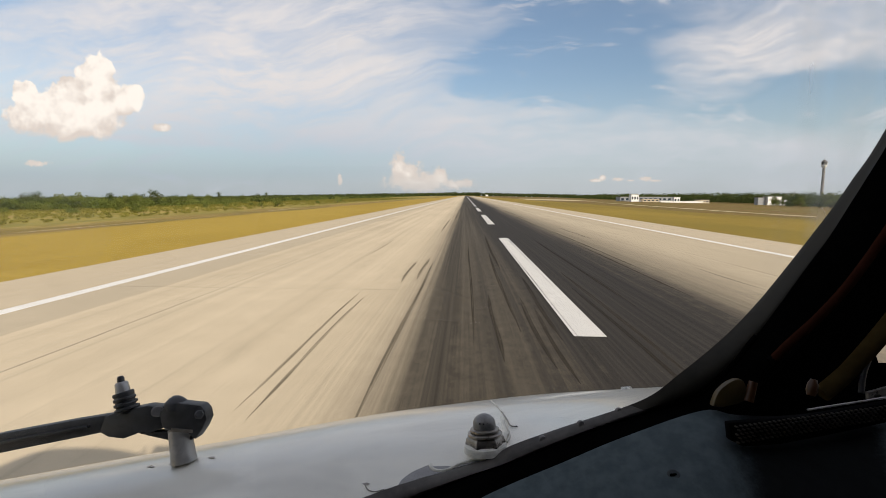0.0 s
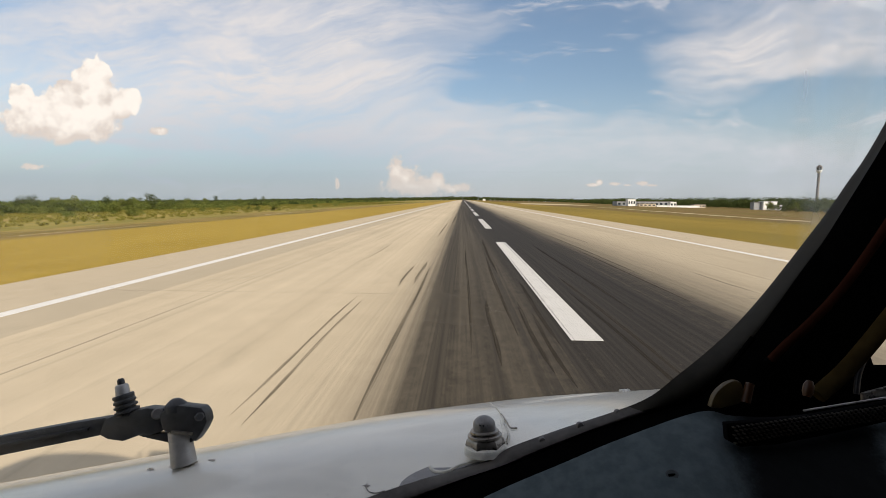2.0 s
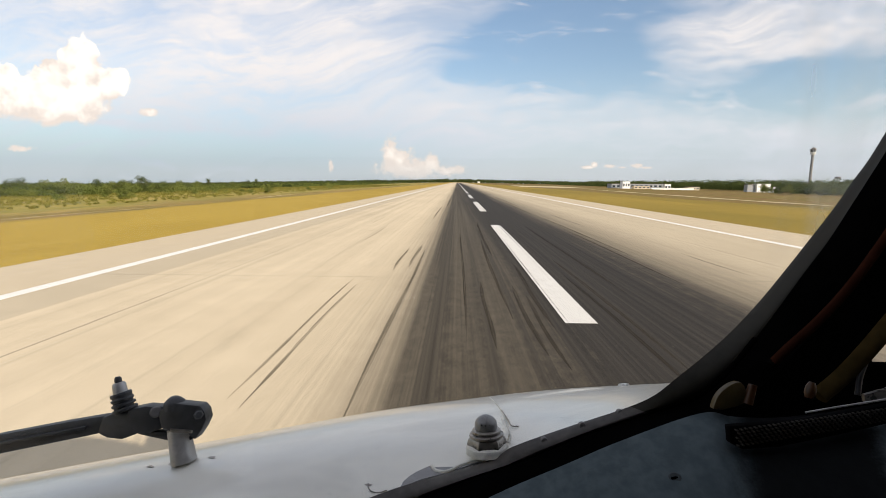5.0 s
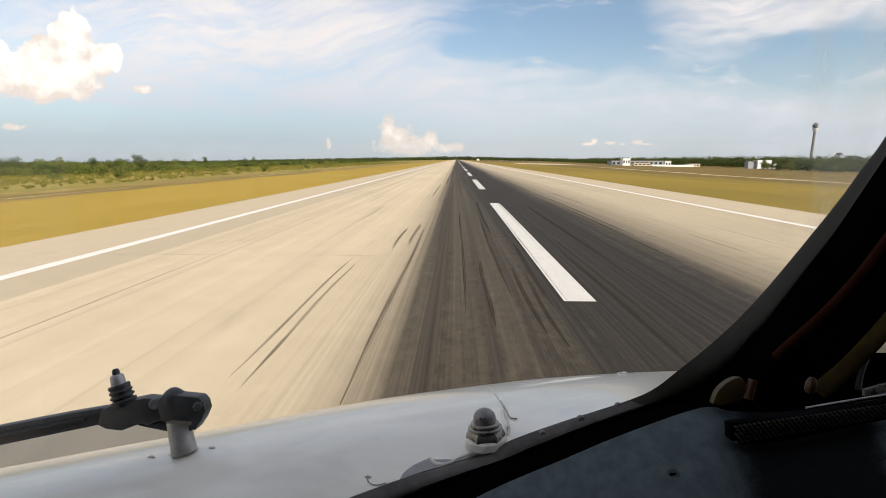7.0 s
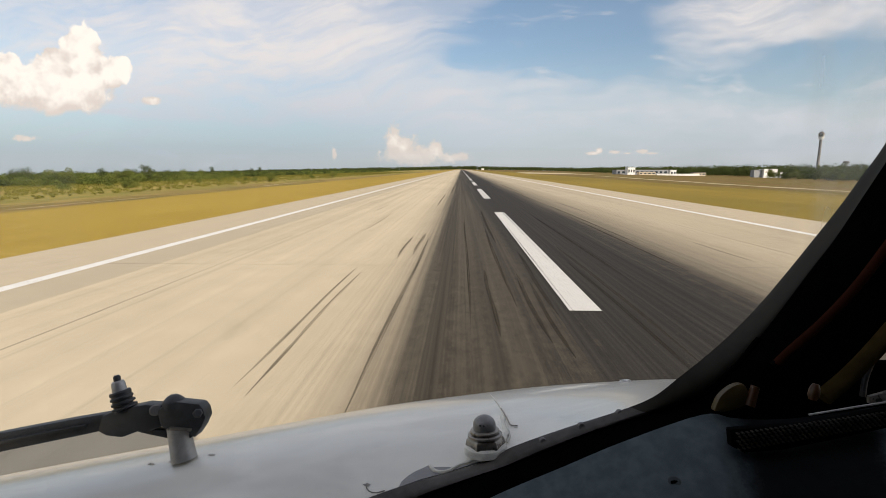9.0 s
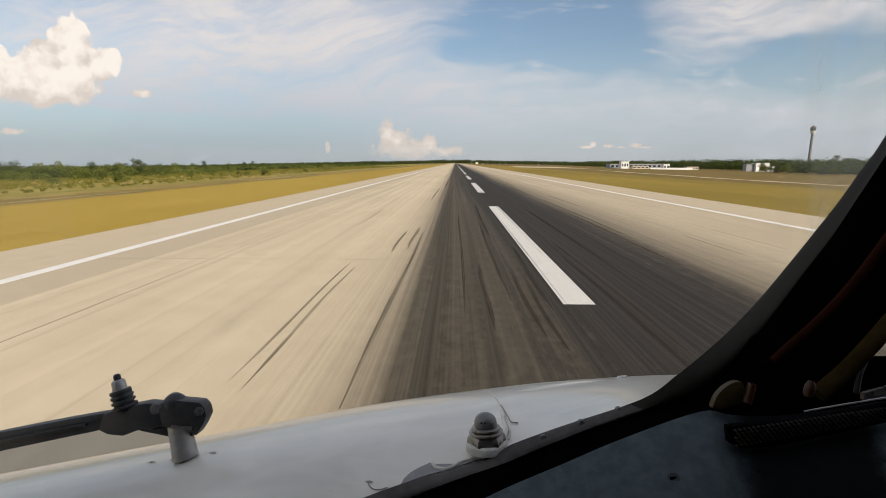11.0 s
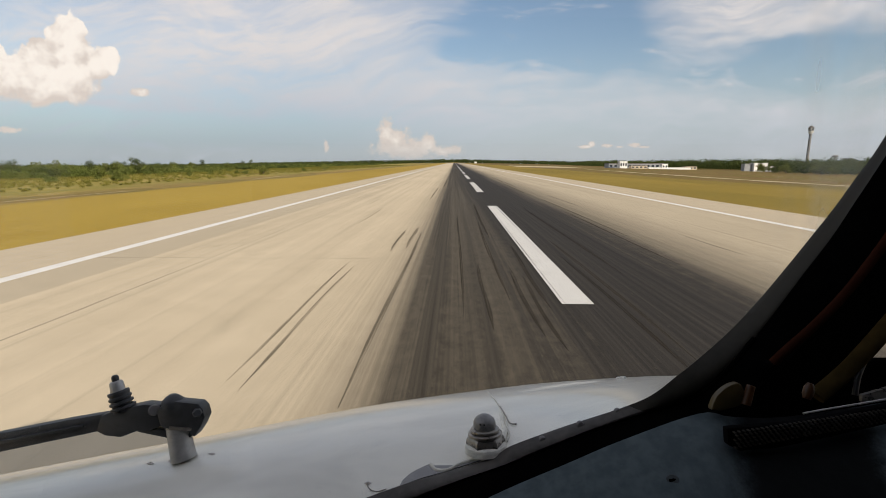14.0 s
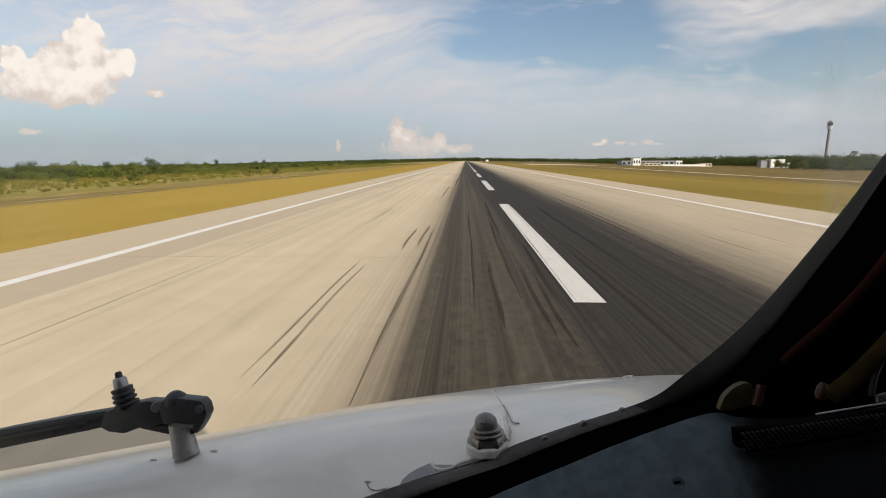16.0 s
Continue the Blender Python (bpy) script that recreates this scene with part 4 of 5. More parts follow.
BROW = 1.20                    # where the nose's brow hides what lies beyond


def nose_height(s, d):
    k = sum(sight(s + o) for o in (-0.06, -0.03, 0, 0.03, 0.06)) / 5
    if d > BROW:
        return k * d - 1.35 * (d - BROW) ** 2
    gap = 1.07 * (k - sill(s)) + 0.004
    return k * d - gap * 0.8 / (BROW - 0.8) ** 2 * (d - BROW) ** 2


bm = bmesh.new()
rows = []
for i in range(61):
    s = -1.15 + 1.70 * i / 60
    row = []
    for j in range(34):
        d = 0.79 + 1.15 * (j / 33) ** 1.2
        row.append(bm.verts.new((s * (d if d < BROW else BROW + 0.35 * (d - BROW)), nose_height(s, d), -d)))
    rows.append(row)
for a, b in zip(rows, rows[1:]):
    for j in range(33):
        bm.faces.new((a[j], a[j + 1], b[j + 1], b[j]))
r = bmesh.ops.extrude_face_region(bm, geom=bm.faces[:])
bmesh.ops.translate(bm, verts=[q for q in r["geom"] if isinstance(q, bmesh.types.BMVert)], vec=(0, -0.006, 0))
setting("aircraft_nose", bm, SKIN, "pale grey painted aircraft nose with dirt smears", "aircraft nose", CAB)


# ---- windscreen frame ----
OUTER = [(-0.2123, -0.4483, -0.8000), (-0.1365, -0.4199, -0.8000), (-0.0701, -0.3962, -0.8000), (0.0152, -0.3716, -0.8000), (0.0815, -0.3507, -0.8000), (0.1147, -0.3308, -0.8000), (0.2047, -0.2986, -0.8000), (0.2958, -0.2649, -0.7900), (0.3420, -0.2397, -0.7780), (0.3820, -0.2075, -0.7750), (0.4334, -0.1730, -0.7850), (0.4860, -0.1328, -0.7950), (0.5365, -0.0834, -0.8000), (0.5815, -0.0300, -0.8000), (0.6245, 0.0230, -0.8000), (0.6664, 0.0758, -0.8000), (0.7005, 0.1232, -0.8000), (0.7355, 0.1706, -0.8000), (0.7924, 0.2654, -0.8000), (0.8682, 0.4076, -0.8000), (0.9536, 0.5782, -0.8000)]
MIDDLE = [(-0.1331, -0.4482, -0.7800), (-0.0776, -0.4270, -0.7800), (-0.0222, -0.4011, -0.7800), (0.0425, -0.3752, -0.7800), (0.1072, -0.3530, -0.7800), (0.1534, -0.3355, -0.7800), (0.2458, -0.2976, -0.7800), (0.3290, -0.2699, -0.7800), (0.3752, -0.2569, -0.7800), (0.4160, -0.2354, -0.7700), (0.4556, -0.1936, -0.7600), (0.5007, -0.1423, -0.7600), (0.5412, -0.0900, -0.7600), (0.5817, -0.0360, -0.7600), (0.6222, 0.0162, -0.7600), (0.6582, 0.0702, -0.7600), (0.6943, 0.1243, -0.7600), (0.7303, 0.1801, -0.7600), (0.7843, 0.2701, -0.7600), (0.8564, 0.4052, -0.7600), (0.9419, 0.5583, -0.7600)]
INNER = [(0.0138, -0.4368, -0.7300), (0.0571, -0.3979, -0.7300), (0.1003, -0.3788, -0.7300), (0.1522, -0.3546, -0.7300), (0.2041, -0.3330, -0.7300), (0.2560, -0.3114, -0.7300), (0.3166, -0.2872, -0.7300), (0.3771, -0.2655, -0.7300), (0.4204, -0.2508, -0.7300), (0.4723, -0.2249, -0.7300), (0.5255, -0.1706, -0.7200), (0.5682, -0.1194, -0.7200), (0.6065, -0.0682, -0.7200), (0.6449, -0.0171, -0.7200), (0.6791, 0.0341, -0.7200), (0.7132, 0.0853, -0.7200), (0.7473, 0.1365, -0.7200), (0.7814, 0.1919, -0.7200), (0.8326, 0.2730, -0.7200), (0.9009, 0.3924, -0.7200), (0.9862, 0.5374, -0.7200)]
frame_thing = thing("windscreen_frame", OUTER[8], "dark curved windscreen frame with a grey outer strip", "window frame", CAB, kind="structure")
part("outer_strip", band(OUTER, MIDDLE, 0.03, 0.012, last=37), STRIP, frame_thing, "scuffed grey metal strip")
part("post", band(OUTER, MIDDLE, 0.03, 0.012, first=36), POST, frame_thing, "rounded dark grey post")
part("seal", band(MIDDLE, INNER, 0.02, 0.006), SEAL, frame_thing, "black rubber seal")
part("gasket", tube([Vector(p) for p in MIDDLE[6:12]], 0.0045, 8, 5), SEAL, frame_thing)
for (x, y, z) in ((0.1656, -0.3181, -0.7850), (0.2288, -0.2930, -0.7850), (0.2920, -0.2716, -0.7850)):
    part("rivet", lathe((x, y, z - 0.010), (x, y + 0.001, z - 0.002), [(0, 0.0062), (0.8, 0.0060), (1, 0.005)], 16), RIVET, frame_thing)

pane = bmesh.new()
edge = curve_through(OUTER, 3)
low = [pane.verts.new(p) for p in edge]
high = [pane.verts.new((-1.15 + 0.02 * k / len(edge), p.y if k == 0 else 0.62 * k / len(edge) + edge[0].y * (1 - k / len(edge)), p.z)) for k, p in enumerate(edge)]
for k in range(len(edge) - 1):
    pane.faces.new((low[k], low[k + 1], high[k + 1], high[k]))
window = setting("window_1", pane, GLASS, "clear windscreen pane with faint painted reflections near the post", "windscreen", CAB)
window.visible_shadow = False

# ---- cockpit shell around the seat ----
setting("wall_left", boxed(-1.20, -1.14, -1.25, 0.05, -0.16, 1.0), TRIM, "black cockpit side wall", "wall", CAB, False)
setting("wall_right", boxed(2.14, 2.20, -1.25, 0.05, -0.16, 1.0), TRIM, "black cockpit side wall", "wall", CAB, False)
setting("wall_rear", boxed(-1.02, 2.02, -1.25, 0.56, 1.0, 1.06), TRIM, "black cockpit rear wall", "wall", CAB, False)
setting("ceiling", boxed(-0.40, 1.40, 0.76, 0.80, 0.06, 1.0), TRIM, "black cockpit ceiling", "ceiling", CAB, False)
setting("floor", boxed(-1.24, 2.26, -1.31, -1.25, -0.95, 1.06), TRIM, "black cockpit floor", "floor", CAB, False)
setting("wall_front", boxed(-1.20, 2.20, -1.25, -0.66, -0.80, -0.76), TRIM, "black cockpit front bulkhead", "wall", CAB, False)
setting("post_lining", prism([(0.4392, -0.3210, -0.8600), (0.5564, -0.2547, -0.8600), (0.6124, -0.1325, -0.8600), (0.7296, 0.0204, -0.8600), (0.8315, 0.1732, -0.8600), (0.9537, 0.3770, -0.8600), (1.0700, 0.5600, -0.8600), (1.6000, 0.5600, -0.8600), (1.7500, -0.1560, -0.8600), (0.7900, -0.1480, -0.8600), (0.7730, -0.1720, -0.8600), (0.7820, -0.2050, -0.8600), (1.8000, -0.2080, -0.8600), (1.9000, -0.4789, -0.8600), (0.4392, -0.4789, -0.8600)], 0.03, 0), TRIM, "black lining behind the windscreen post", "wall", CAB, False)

# ---- the aircraft round the cockpit: a rounded fuselage on its nose wheels ----
HULL = pose(0, 0, EYE, 0, 0, LEAN[1])             # level axes: x right, y ahead, z up
MIDLINE = 0.5
hull_rings = [(-8.0, 1.95, 1.35, -2.15), (-3.0, 1.95, 1.35, -2.15), (-1.2, 1.93, 1.20, -2.12), (-0.3, 1.88, 1.02, -2.08), (0.12, 1.84, 0.93, -2.05),
              (0.75, 1.94, -0.68, -2.00), (1.15, 1.92, -0.80, -1.96), (1.55, 1.55, -1.25, -1.92), (1.85, 1.10, -1.75, -1.95)]
bm = bmesh.new()
rings = []
for f, half, top, low in hull_rings:
    row = []
    for k in range(48):
        a = math.tau * k / 48
        c, q = math.cos(a), math.sin(a)
        x = half * math.copysign(abs(c) ** 0.82, c)
        z = (top + low) / 2 + (top - low) / 2 * math.copysign(abs(q) ** 0.82, q)
        row.append(bm.verts.new((MIDLINE + x, f, z)))
    rings.append(row)
for n, (a, b) in enumerate(zip(rings, rings[1:])):
    for k in range(48):
        if n == 4 and k < 24:
            continue                # the windscreen's opening
        bm.faces.new((a[k], a[(k + 1) % 48], b[(k + 1) % 48], b[k]))
bm.faces.new(rings[0][::-1])
bm.faces.new(rings[-1])
setting("aircraft_fuselage", bm, SKIN, "pale grey painted rounded fuselage of the aircraft", "aircraft fuselage", HULL)

gear = thing("nose_gear", (MIDLINE, -1.4, -EYE), "steel nose gear leg with two black tyres", "landing gear", HULL)
part("leg", lathe((MIDLINE, -1.4, -EYE + 0.36), (MIDLINE, -1.25, -1.95), [(0, 0.06), (0.45, 0.06), (0.46, 0.10), (1, 0.11)], 16), BARE_METAL, gear)
part("brace", tube([(MIDLINE, -1.36, -3.5), (MIDLINE, -2.1, -2.05)], 0.045, 8, 2), BARE_METAL, gear)
part("axle", lathe((MIDLINE - 0.34, -1.4, -EYE + 0.36), (MIDLINE + 0.34, -1.4, -EYE + 0.36), [(0, 0.045), (1, 0.045)], 12), BARE_METAL, gear)
for side in (-1, 1):
    x = MIDLINE + side * 0.23
    wheel = part("tyre", lathe((x - 0.10, -1.4, -EYE + 0.36), (x + 0.10, -1.4, -EYE + 0.36), [(0, 0.20), (0.03, 0.30), (0.25, 0.352), (0.5, 0.36), (0.75, 0.352), (0.97, 0.30), (1, 0.20)], 28), BLACK_METAL, gear, "black rubber tyre")
    part("rim", lathe((x - 0.105, -1.4, -EYE + 0.36), (x + 0.105, -1.4, -EYE + 0.36), [(0, 0.19), (0.1, 0.16), (0.9, 0.16), (1, 0.19)], 20), BARE_METAL, wheel, "dull metal rim")

# ---- windscreen wiper ----
wiper = thing("windscreen_wiper", (-0.4911, -0.3989, -0.9050), "black windscreen wiper arm on a grey pivot post", "wiper", CAB @ Matrix.Scale(1.125, 4))
part("pivot_shaft", lathe((-0.4905, -0.3960, -0.9050), (-0.5025, -0.3345, -0.9050), [(0, 0.0228), (0.05, 0.0224), (0.5, 0.0210), (1, 0.0196)], 28), BARE_METAL, wiper, "dull grey metal shaft")
part("arm", prism([(-0.9853, -0.3796, -0.9000), (-0.8360, -0.3455, -0.9000), (-0.7081, -0.3210, -0.9000), (-0.6387, -0.3092, -0.9000), (-0.6270, -0.3156, -0.9000), (-0.6270, -0.3391, -0.9000), (-0.6761, -0.3498, -0.9000), (-0.8360, -0.3828, -0.9000), (-0.9853, -0.4159, -0.9000)], 0.022, 0.006), BLACK_METAL, wiper)
part("arm_rib", prism([(-0.9776, -0.3915, -0.8930), (-0.8295, -0.3576, -0.8930), (-0.6708, -0.3280, -0.8930), (-0.6708, -0.3333, -0.8930), (-0.8295, -0.3640, -0.8930), (-0.9776, -0.3978, -0.8930)], 0.01, 0.001), BLACK_METAL, wiper)
joint = part("joint_block", prism([(-0.6405, -0.3118, -0.8950), (-0.6140, -0.3012, -0.8950), (-0.5610, -0.2906, -0.8950), (-0.5313, -0.2927, -0.8950), (-0.5239, -0.3096, -0.8950), (-0.5292, -0.3330, -0.8950), (-0.5535, -0.3425, -0.8950), (-0.5705, -0.3404, -0.8950), (-0.6034, -0.3531, -0.8950), (-0.6320, -0.3499, -0.8950), (-0.6490, -0.3415, -0.8950)], 0.030, 0.005), BLACK_METAL, wiper)
part("pad", lathe((-0.5410, -0.3018, -0.8970), (-0.5355, -0.2988, -0.8880), [(0, 0.0105), (0.7, 0.0105), (1, 0.008)], 16), RIVET, joint, "worn grey round pad")
part("lower_jaw", prism([(-0.5801, -0.3434, -0.9000), (-0.5321, -0.3391, -0.9000), (-0.4681, -0.3498, -0.9000), (-0.4841, -0.3604, -0.9000), (-0.5204, -0.3562, -0.9000), (-0.5566, -0.3487, -0.9000)], 0.02, 0.003), BLACK_METAL, wiper)
head = part("head_clamp", prism([(-0.5334, -0.3009, -0.8880), (-0.5198, -0.2883, -0.8880), (-0.4966, -0.2830, -0.8880), (-0.4545, -0.2872, -0.8880), (-0.4461, -0.2967, -0.8880), (-0.4419, -0.3135, -0.8880), (-0.4493, -0.3304, -0.8880), (-0.4629, -0.3514, -0.8880), (-0.4777, -0.3388, -0.8880), (-0.5050, -0.3367, -0.8880), (-0.5261, -0.3304, -0.8880)], 0.030, 0.005), BLACK_METAL, wiper)
part("clamp_bolt", lathe((-0.4571, -0.3044, -0.8890), (-0.4515, -0.3013, -0.8800), [(0, 0.0090), (0.7, 0.0085), (1, 0.006)], 6), BLACK_METAL, head)
part("clamp_line", prism([(-0.5069, -0.3289, -0.8840), (-0.4671, -0.3320, -0.8840), (-0.4671, -0.3373, -0.8840), (-0.5069, -0.3352, -0.8840)], 0.006, 0.001), OLD_METAL, head)
part("cap_nut", lathe((-0.5093, -0.2981, -0.9050), (-0.5115, -0.2745, -0.9050), [(0, 0.0200), (0.45, 0.0200), (0.62, 0.0175), (0.85, 0.012), (1, 0.006)], 20), BLACK_METAL, head)
nozzle = part("washer_nozzle", lathe((-0.6037, -0.3067, -0.9050), (-0.6112, -0.2702, -0.9050), [(0, 0.016), (1, 0.017)], 20), BLACK_METAL, wiper)
for k in range(4):
    s = k / 3
    a = Vector((-0.6037, -0.2981, -0.9050)).lerp(Vector((-0.6123, -0.2713, -0.9050)), s)
    d = (Vector((-0.6123, -0.2713, -0.9050)) - Vector((-0.6037, -0.2981, -0.9050))).normalized()
    part("ring", lathe(a - d * 0.0036, a + d * 0.0036, [(0, 0.0170), (0.25, 0.0212 - 0.001 * k), (0.75, 0.0212 - 0.001 * k), (1, 0.0170)], 22), BLACK_METAL, nozzle)
part("collar", lathe((-0.6123, -0.2713, -0.9050), (-0.6176, -0.2488, -0.9050), [(0, 0.0135), (0.3, 0.0122), (0.85, 0.0115), (1, 0.009)], 10), BARE_METAL, nozzle, "bare grey metal collar")
part("tip", lathe((-0.6176, -0.2498, -0.9050), (-0.6198, -0.2380, -0.9050), [(0, 0.0062), (0.7, 0.0062), (1, 0.004)], 12), BLACK_METAL, nozzle)

# ---- fastener on the nose, with torn sealant ----
nut = thing("dome_nut", (0.0701, -0.3384, -0.8000), "weathered dome nut on stacked washers", "nut", CAB @ Matrix.Scale(1.04, 4))
up0, up1 = Vector((0.0714, -0.3275, -0.8000)), Vector((0.0682, -0.2768, -0.8000))
cut = lambda a, b: (up0.lerp(up1, a), up0.lerp(up1, b))
part("sealant_bed", lathe(*cut(-0.20, 0.06), [(0, 0.0365), (0.5, 0.0360), (0.8, 0.0345), (1, 0.030)], 26), SEALANT, nut, "cracked pale sealant bed")
part("base_nut", lathe(*cut(0.03, 0.30), [(0, 0.0325), (0.15, 0.0335), (0.75, 0.0315), (1, 0.0272)], 6), OLD_METAL, nut)
part("washer", lathe(*cut(0.30, 0.42), [(0, 0.0270), (0.25, 0.0292), (0.75, 0.0285), (1, 0.0250)], 26), OLD_METAL, nut)
part("washer", lathe(*cut(0.43, 0.54), [(0, 0.0222), (0.25, 0.0245), (0.75, 0.0240), (1, 0.0212)], 26), OLD_METAL, nut)
dome = part("dome", lathe(*cut(0.54, 1.0), [(0, 0.0188), (0.15, 0.0192), (0.45, 0.0186), (0.66, 0.0164), (0.84, 0.0118), (0.95, 0.0065), (1, 0.002)], 28), DOME_METAL, nut, "rounded pale grey dome")
for k in (-1, 0, 1):
    c = up0.lerp(up1, 0.76) + Vector((0.0062 * k - 0.002, 0.0, 0.0168 - 0.0014 * abs(k)))
    part("hole", lathe(c, c + Vector((0, 0, 0.0022)), [(0, 0.0014), (1, 0.0012)], 8), TRIM, dome)

def skin_point(t, lift=0.0):
    """The place on the nose's skin in a direction given by its slopes."""
    near, far_ = 0.79, BROW
    for _ in range(30):
        mid = (near + far_) / 2
        if nose_height(t[0], mid) > t[1] * mid:
            far_ = mid
        else:
            near = mid
    d = (near + far_) / 2
    return Vector((t[0] * d, t[1] * d + lift, -d))


def sheet(slopes, thick, lift=0.0005):
    """A ragged film lying on the skin."""
    bm = bmesh.new()
    run = [skin_point(t, lift) for t in slopes]
    top = [bm.verts.new(p + Vector((0, thick, 0))) for p in run]
    low = [bm.verts.new(p) for p in run]
    f = bm.faces.new(top)
    bm.faces.new(low[::-1])
    for k in range(len(run)):
        bm.faces.new((top[k], top[(k + 1) % len(run)], low[(k + 1) % len(run)], low[k]))
    bmesh.ops.triangulate(bm, faces=[q for q in bm.faces if len(q.verts) > 4])
    return bm


torn = thing("torn_sealant", skin_point((0.1256, -0.3910)), "torn strip of old sealant curling off the skin", "sealant", CAB)
part("strand", tube([tuple(skin_point(t, 0.001)) for t in ((0.0972, -0.3033), (0.1137, -0.3223), (0.1244, -0.3412), (0.1303, -0.3626), (0.1386, -0.3874), (0.1351, -0.4052))], 0.0015, 6, 5), SEALANT, torn)
part("strand", tube([tuple(skin_point(t, 0.002)) for t in ((0.1209, -0.3341), (0.1327, -0.3531), (0.1410, -0.3685), (0.1552, -0.3709))], 0.0014, 6, 4), OLD_METAL, torn)
part("flake", sheet([(0.1185, -0.3460), (0.1256, -0.3507), (0.1291, -0.3697), (0.1363, -0.3863), (0.1303, -0.4052), (0.1209, -0.4028), (0.1256, -0.3815)], 0.0025), SEALANT, torn, "pale curled flake")
edge_sealant = thing("lifted_sealant", skin_point((-0.0166, -0.4597)), "lifted grey edge sealant with a ragged pale rim", "sealant", CAB)
part("film", sheet([(-0.0924, -0.5000), (-0.0865, -0.4882), (-0.0758, -0.4787), (-0.0581, -0.4668), (-0.0403, -0.4597), (-0.0261, -0.4550), (-0.0166, -0.4668), (0.0095, -0.4692), (0.0367, -0.4550), (0.0569, -0.4491), (0.0782, -0.4467), (0.0782, -0.4461), (0.0427, -0.4573), (0.0190, -0.4645), (-0.0462, -0.4834)], 0.002), STRIP_PALE, edge_sealant)
part("ragged_rim", tube([tuple(skin_point(t, 0.002)) for t in ((-0.0261, -0.4538), (-0.0190, -0.4645), (-0.0024, -0.4680), (0.0142, -0.4645), (0.0284, -0.4562), (0.0498, -0.4491), (0.0853, -0.4419))], 0.0034, 8, 4), SEALANT, edge_sealant)
# dark tube laid along the film's edge as the gap's shade
part("shadow_gap", tube([tuple(skin_point(t, 0.0005)) for t in ((-0.0912, -0.4964), (-0.0758, -0.4775), (-0.0545, -0.4645), (-0.0284, -0.4526))], 0.0009, 5, 4), OLD_METAL, edge_sealant, "dark line for the shade under the lifted edge")
part("thread", tube([tuple(skin_point(t, 0.001)) for t in ((-0.1588, -0.4893), (-0.1600, -0.4976), (-0.1528, -0.5071), (-0.1374, -0.5095), (-0.1209, -0.5047))], 0.0009, 5, 4), OLD_METAL, edge_sealant)
for k, t in enumerate(((-0.6114, -0.4491), (-0.5664, -0.4443), (-0.4834, -0.4301), (-0.1588, -0.4929))):
    speck = tagged(new("dirt_speck", mesh_of("dirt_speck", sheet([(t[0] + 0.0045 * math.cos(a) * (1.6 - 0.5 * math.sin(3 * a + k)), t[1] + 0.0022 * math.sin(a)) for a in [0.7 * q for q in range(9)]], 0.0006), OLD_METAL)),
                   "small dark speck of dirt on the painted nose", "dirt speck", "dirt specks", "structure")
    speck.matrix_world = CAB

scuffs = thing("paint_chip", skin_point((0.38, -0.276)), "bright white chip in the nose paint", "paint chip", CAB)
part("chip", tube([tuple(skin_point(t, 0.001)) for t in ((0.371, -0.2762), (0.380, -0.2752), (0.388, -0.2756))], 0.0042, 8, 3), WHITE_WALL, scuffs)

# ---- glareshield and the things on it ----
back = curve_through([(-0.0717, -0.4521, -0.7200), (0.0653, -0.3797, -0.7250), (0.1855, -0.3281, -0.7250), (0.2714, -0.2921, -0.7250), (0.3917, -0.2508, -0.7250), (0.4432, -0.2560, -0.7250), (0.5255, -0.2542, -0.7200), (0.6864, -0.2271, -0.7100), (0.8427, -0.1991, -0.7000)], 5)
def shield_sheet(points):
    bm = bmesh.new()
    rows = []
    for p in points:
        rows.append([bm.verts.new(p + Vector((-0.10 * q, -0.13 * q - 0.10 * q * q, 0.24 * q))) for q in [j / 8 for j in range(9)]])
    for a, b in zip(rows, rows[1:]):
        for j in range(8):
            bm.faces.new((a[j], a[j + 1], b[j + 1], b[j]))
    r = bmesh.ops.extrude_face_region(bm, geom=bm.faces[:])
    bmesh.ops.translate(bm, verts=[q for q in r["geom"] if isinstance(q, bmesh.types.BMVert)], vec=(0, -0.012, 0))
    return bm


shield = thing("glareshield", (0.3253, -0.3284, -0.6600), "dark blue-grey glareshield under the windscreen", "glareshield", CAB)
seam = 24
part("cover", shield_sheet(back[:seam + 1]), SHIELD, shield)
# same cover; its black is painted shade, not a separate hood
part("padded_hood", shield_sheet(back[seam:34]), SHIELD, shield, "cover stretch painted black for the grille's shade")
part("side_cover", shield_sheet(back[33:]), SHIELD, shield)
screw = part("screw", lathe((0.3152, -0.3183, -0.6520), (0.3136, -0.3156, -0.6488), [(0, 0.0088), (0.7, 0.0085), (1, 0.007)], 20), SCREW, shield)
part("slot", prism([(0.3090, -0.3142, -0.6478), (0.3174, -0.3134, -0.6478), (0.3174, -0.3165, -0.6478), (0.3090, -0.3172, -0.6478)], 0.002, 0), TRIM, screw, smooth=False)

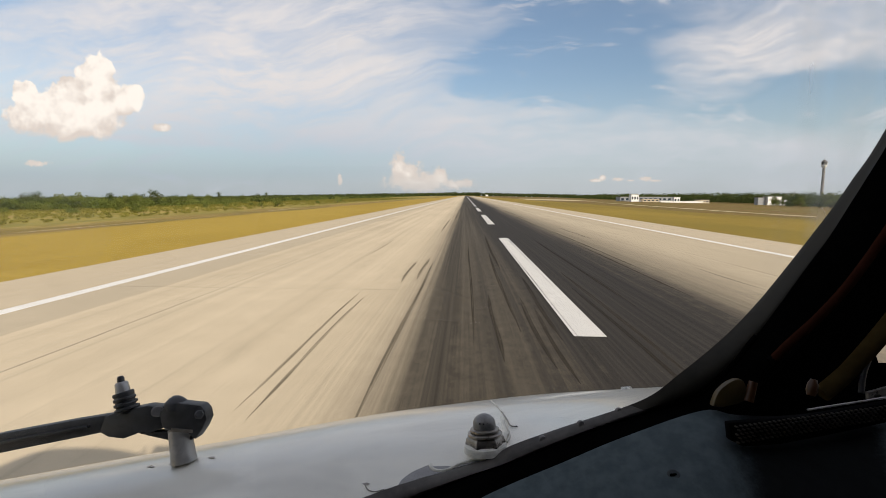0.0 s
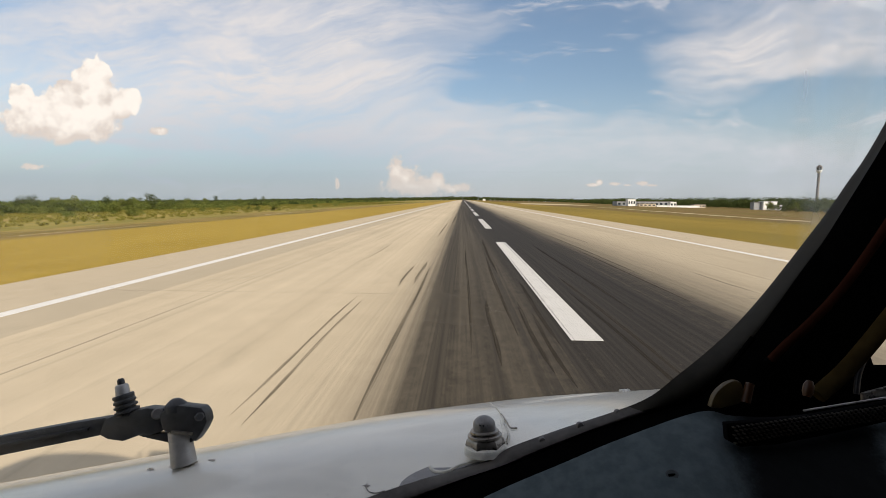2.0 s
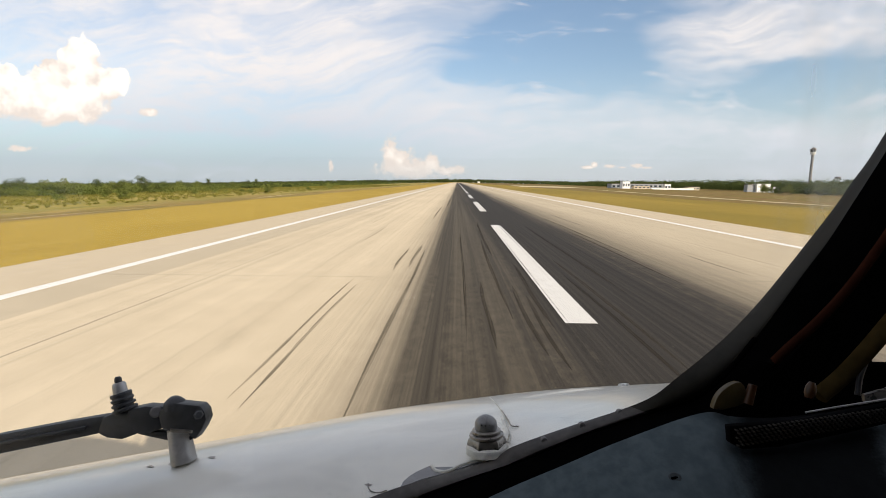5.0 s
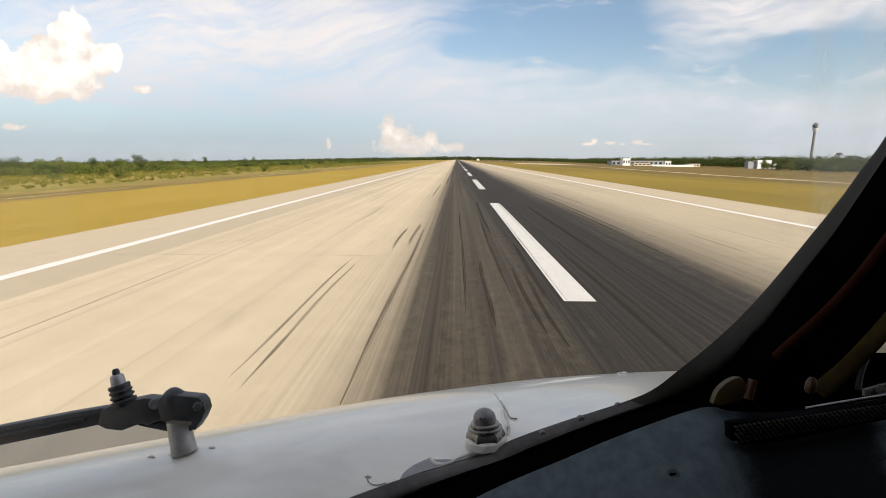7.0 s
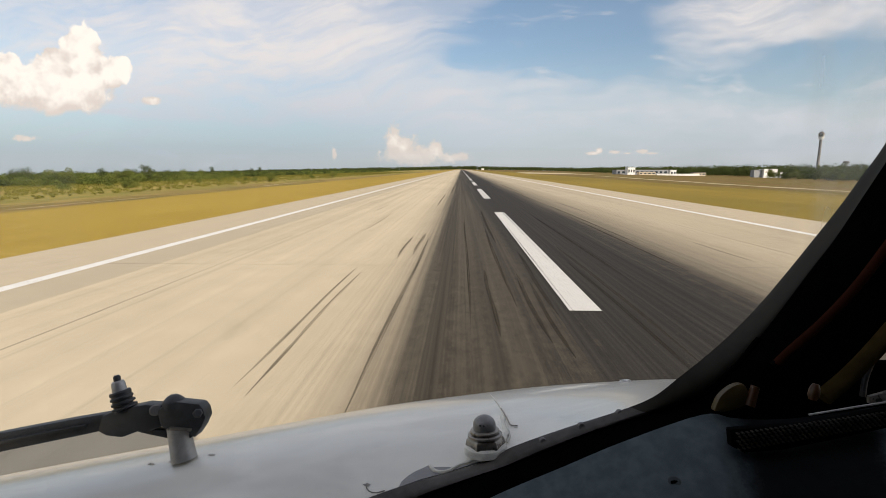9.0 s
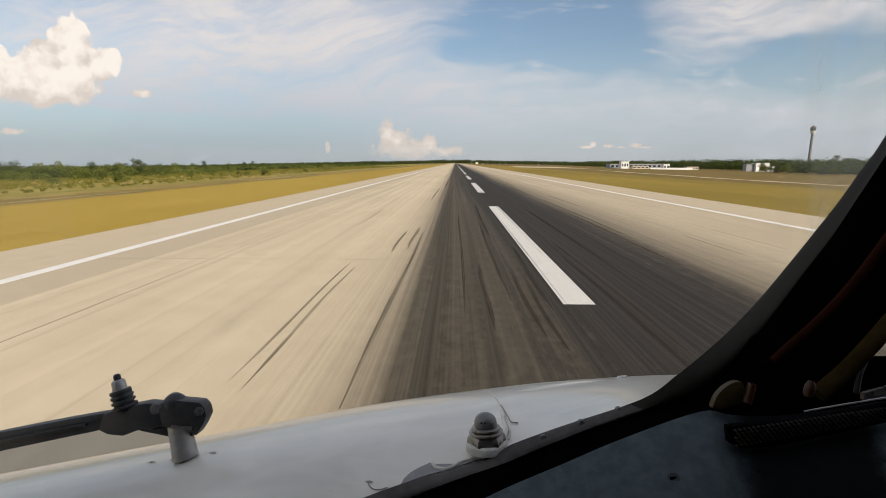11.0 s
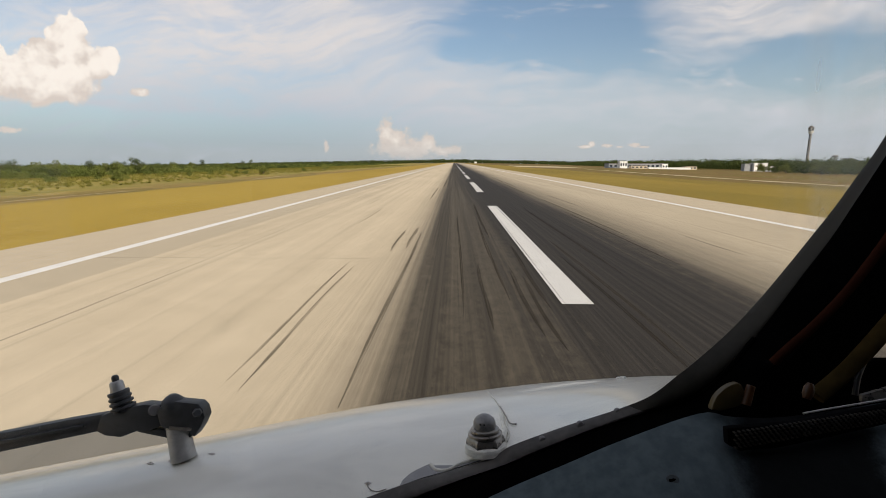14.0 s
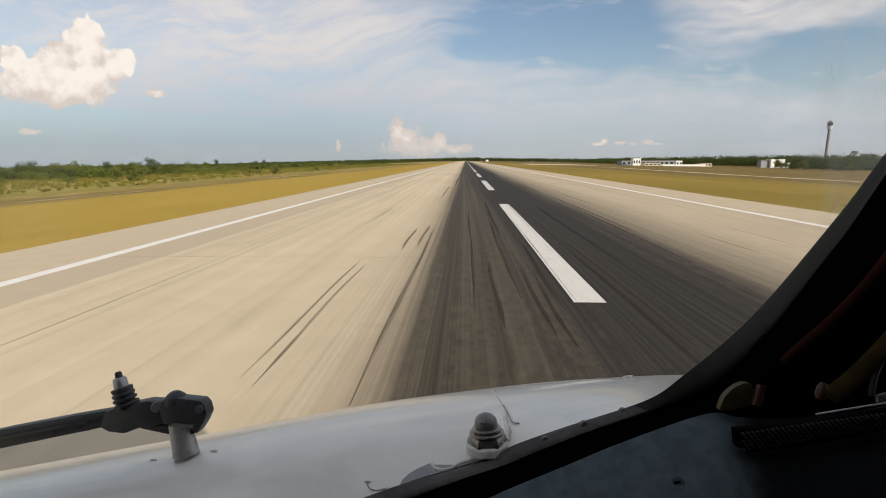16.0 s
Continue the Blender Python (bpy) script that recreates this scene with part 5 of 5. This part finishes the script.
grille = thing("speaker_grille", (0.4781, -0.2600, -0.6550), "black textured strip of studded mesh on the glareshield", "grille", CAB)
part("backing", prism([(0.3987, -0.2506, -0.6650), (0.5011, -0.2427, -0.6650), (0.6429, -0.2167, -0.6650), (0.6429, -0.2427, -0.6650), (0.5484, -0.2640, -0.6650), (0.4696, -0.2797, -0.6650), (0.4184, -0.2836, -0.6650), (0.4003, -0.2742, -0.6650)], 0.012, 0.003), SHIELD_BLACK, grille)
bm = bmesh.new()
for j in range(5):
    for k in range(34):
        s = (k + 0.5 * (j % 2)) / 34
        p = Vector((0.4059, -0.2518, -0.6600)).lerp(Vector((0.6318, -0.2205, -0.6600)), s)
        q = Vector((0.4082, -0.2784, -0.6600)).lerp(Vector((0.6318, -0.2385, -0.6600)), s)
        c = p.lerp(q, (j + 0.5) / 5)
        box(bm, c.x - 0.0013, c.x + 0.0013, c.y - 0.0009, c.y + 0.0009, c.z - 0.003, c.z + 0.003)
tagged(part("stud", bm, POST, grille, "rows of tiny grey studs", False), kind="stuff")

rail = thing("metal_rail", (0.5854, -0.2273, -0.6900), "thin bright metal rail on the glareshield edge", "rail", CAB)
part("bar", tube([(0.5265, -0.2387, -0.6900), (0.5854, -0.2289, -0.6900), (0.6671, -0.2158, -0.6900)], 0.0016, 6, 3), BARE_METAL, rail)
part("plate", prism([(0.6229, -0.2156, -0.7000), (0.6768, -0.2007, -0.7000), (0.6768, -0.2173, -0.7000), (0.6229, -0.2264, -0.7000)], 0.006, 0.001), OLD_METAL, rail)
hose = thing("hose", (0.4902, -0.1659, -0.7000), "dark red covered hose along the post", "hose", CAB)
part("cover", tube([(0.4913, -0.1733, -0.7100), (0.5109, -0.1460, -0.7000), (0.5524, -0.1095, -0.7000), (0.5980, -0.0622, -0.7000), (0.6436, -0.0041, -0.7000), (0.6934, 0.0664, -0.7000)], 0.0065, 10, 6), RED_BROWN, hose)
part("end_ring", lathe((0.4946, -0.1699, -0.7100), (0.4896, -0.1750, -0.7100), [(0, 0.0078), (1, 0.0074)], 12), TRIM, hose)
bar = thing("grab_bar", (0.5767, -0.2175, -0.7200), "olive-brown grab bar beside the post", "grab bar", CAB)
part("grip", tube([(0.5699, -0.2235, -0.7200), (0.6108, -0.1894, -0.7200), (0.6444, -0.1430, -0.7100), (0.6934, -0.0746, -0.7000)], 0.012, 12, 5), OLIVE, bar)
part("bracket", tube([(0.6208, -0.2187, -0.7100), (0.6259, -0.1893, -0.7100), (0.6402, -0.1556, -0.7100)], 0.004, 8, 4), BLACK_METAL, bar)
knob = thing("amber_knob", (0.5416, -0.2156, -0.7000), "small amber plastic knob", "knob", CAB)
part("body", lathe((0.5391, -0.2206, -0.7000), (0.5449, -0.1974, -0.7000), [(0, 0.005), (0.3, 0.0075), (0.7, 0.007), (1, 0.004)], 18), AMBER, knob)
visor = thing("yellow_clip", (0.4257, -0.2372, -0.7100), "faded yellow plastic clip at the post foot", "clip", CAB)
part("flap", prism([tuple(q) for q in curve_through([(0.4021, -0.2406, -0.7100), (0.4105, -0.2204, -0.7100), (0.4273, -0.2053, -0.7100), (0.4442, -0.2002, -0.7100), (0.4526, -0.2103, -0.7100), (0.4509, -0.2313, -0.7100), (0.4173, -0.2423, -0.7100)], 4)], 0.012, 0.003), YELLOW, visor)
part("hinge", lathe((0.4543, -0.2322, -0.7100), (0.4627, -0.2036, -0.7100), [(0, 0.007), (1, 0.006)], 10), AMBER, visor)
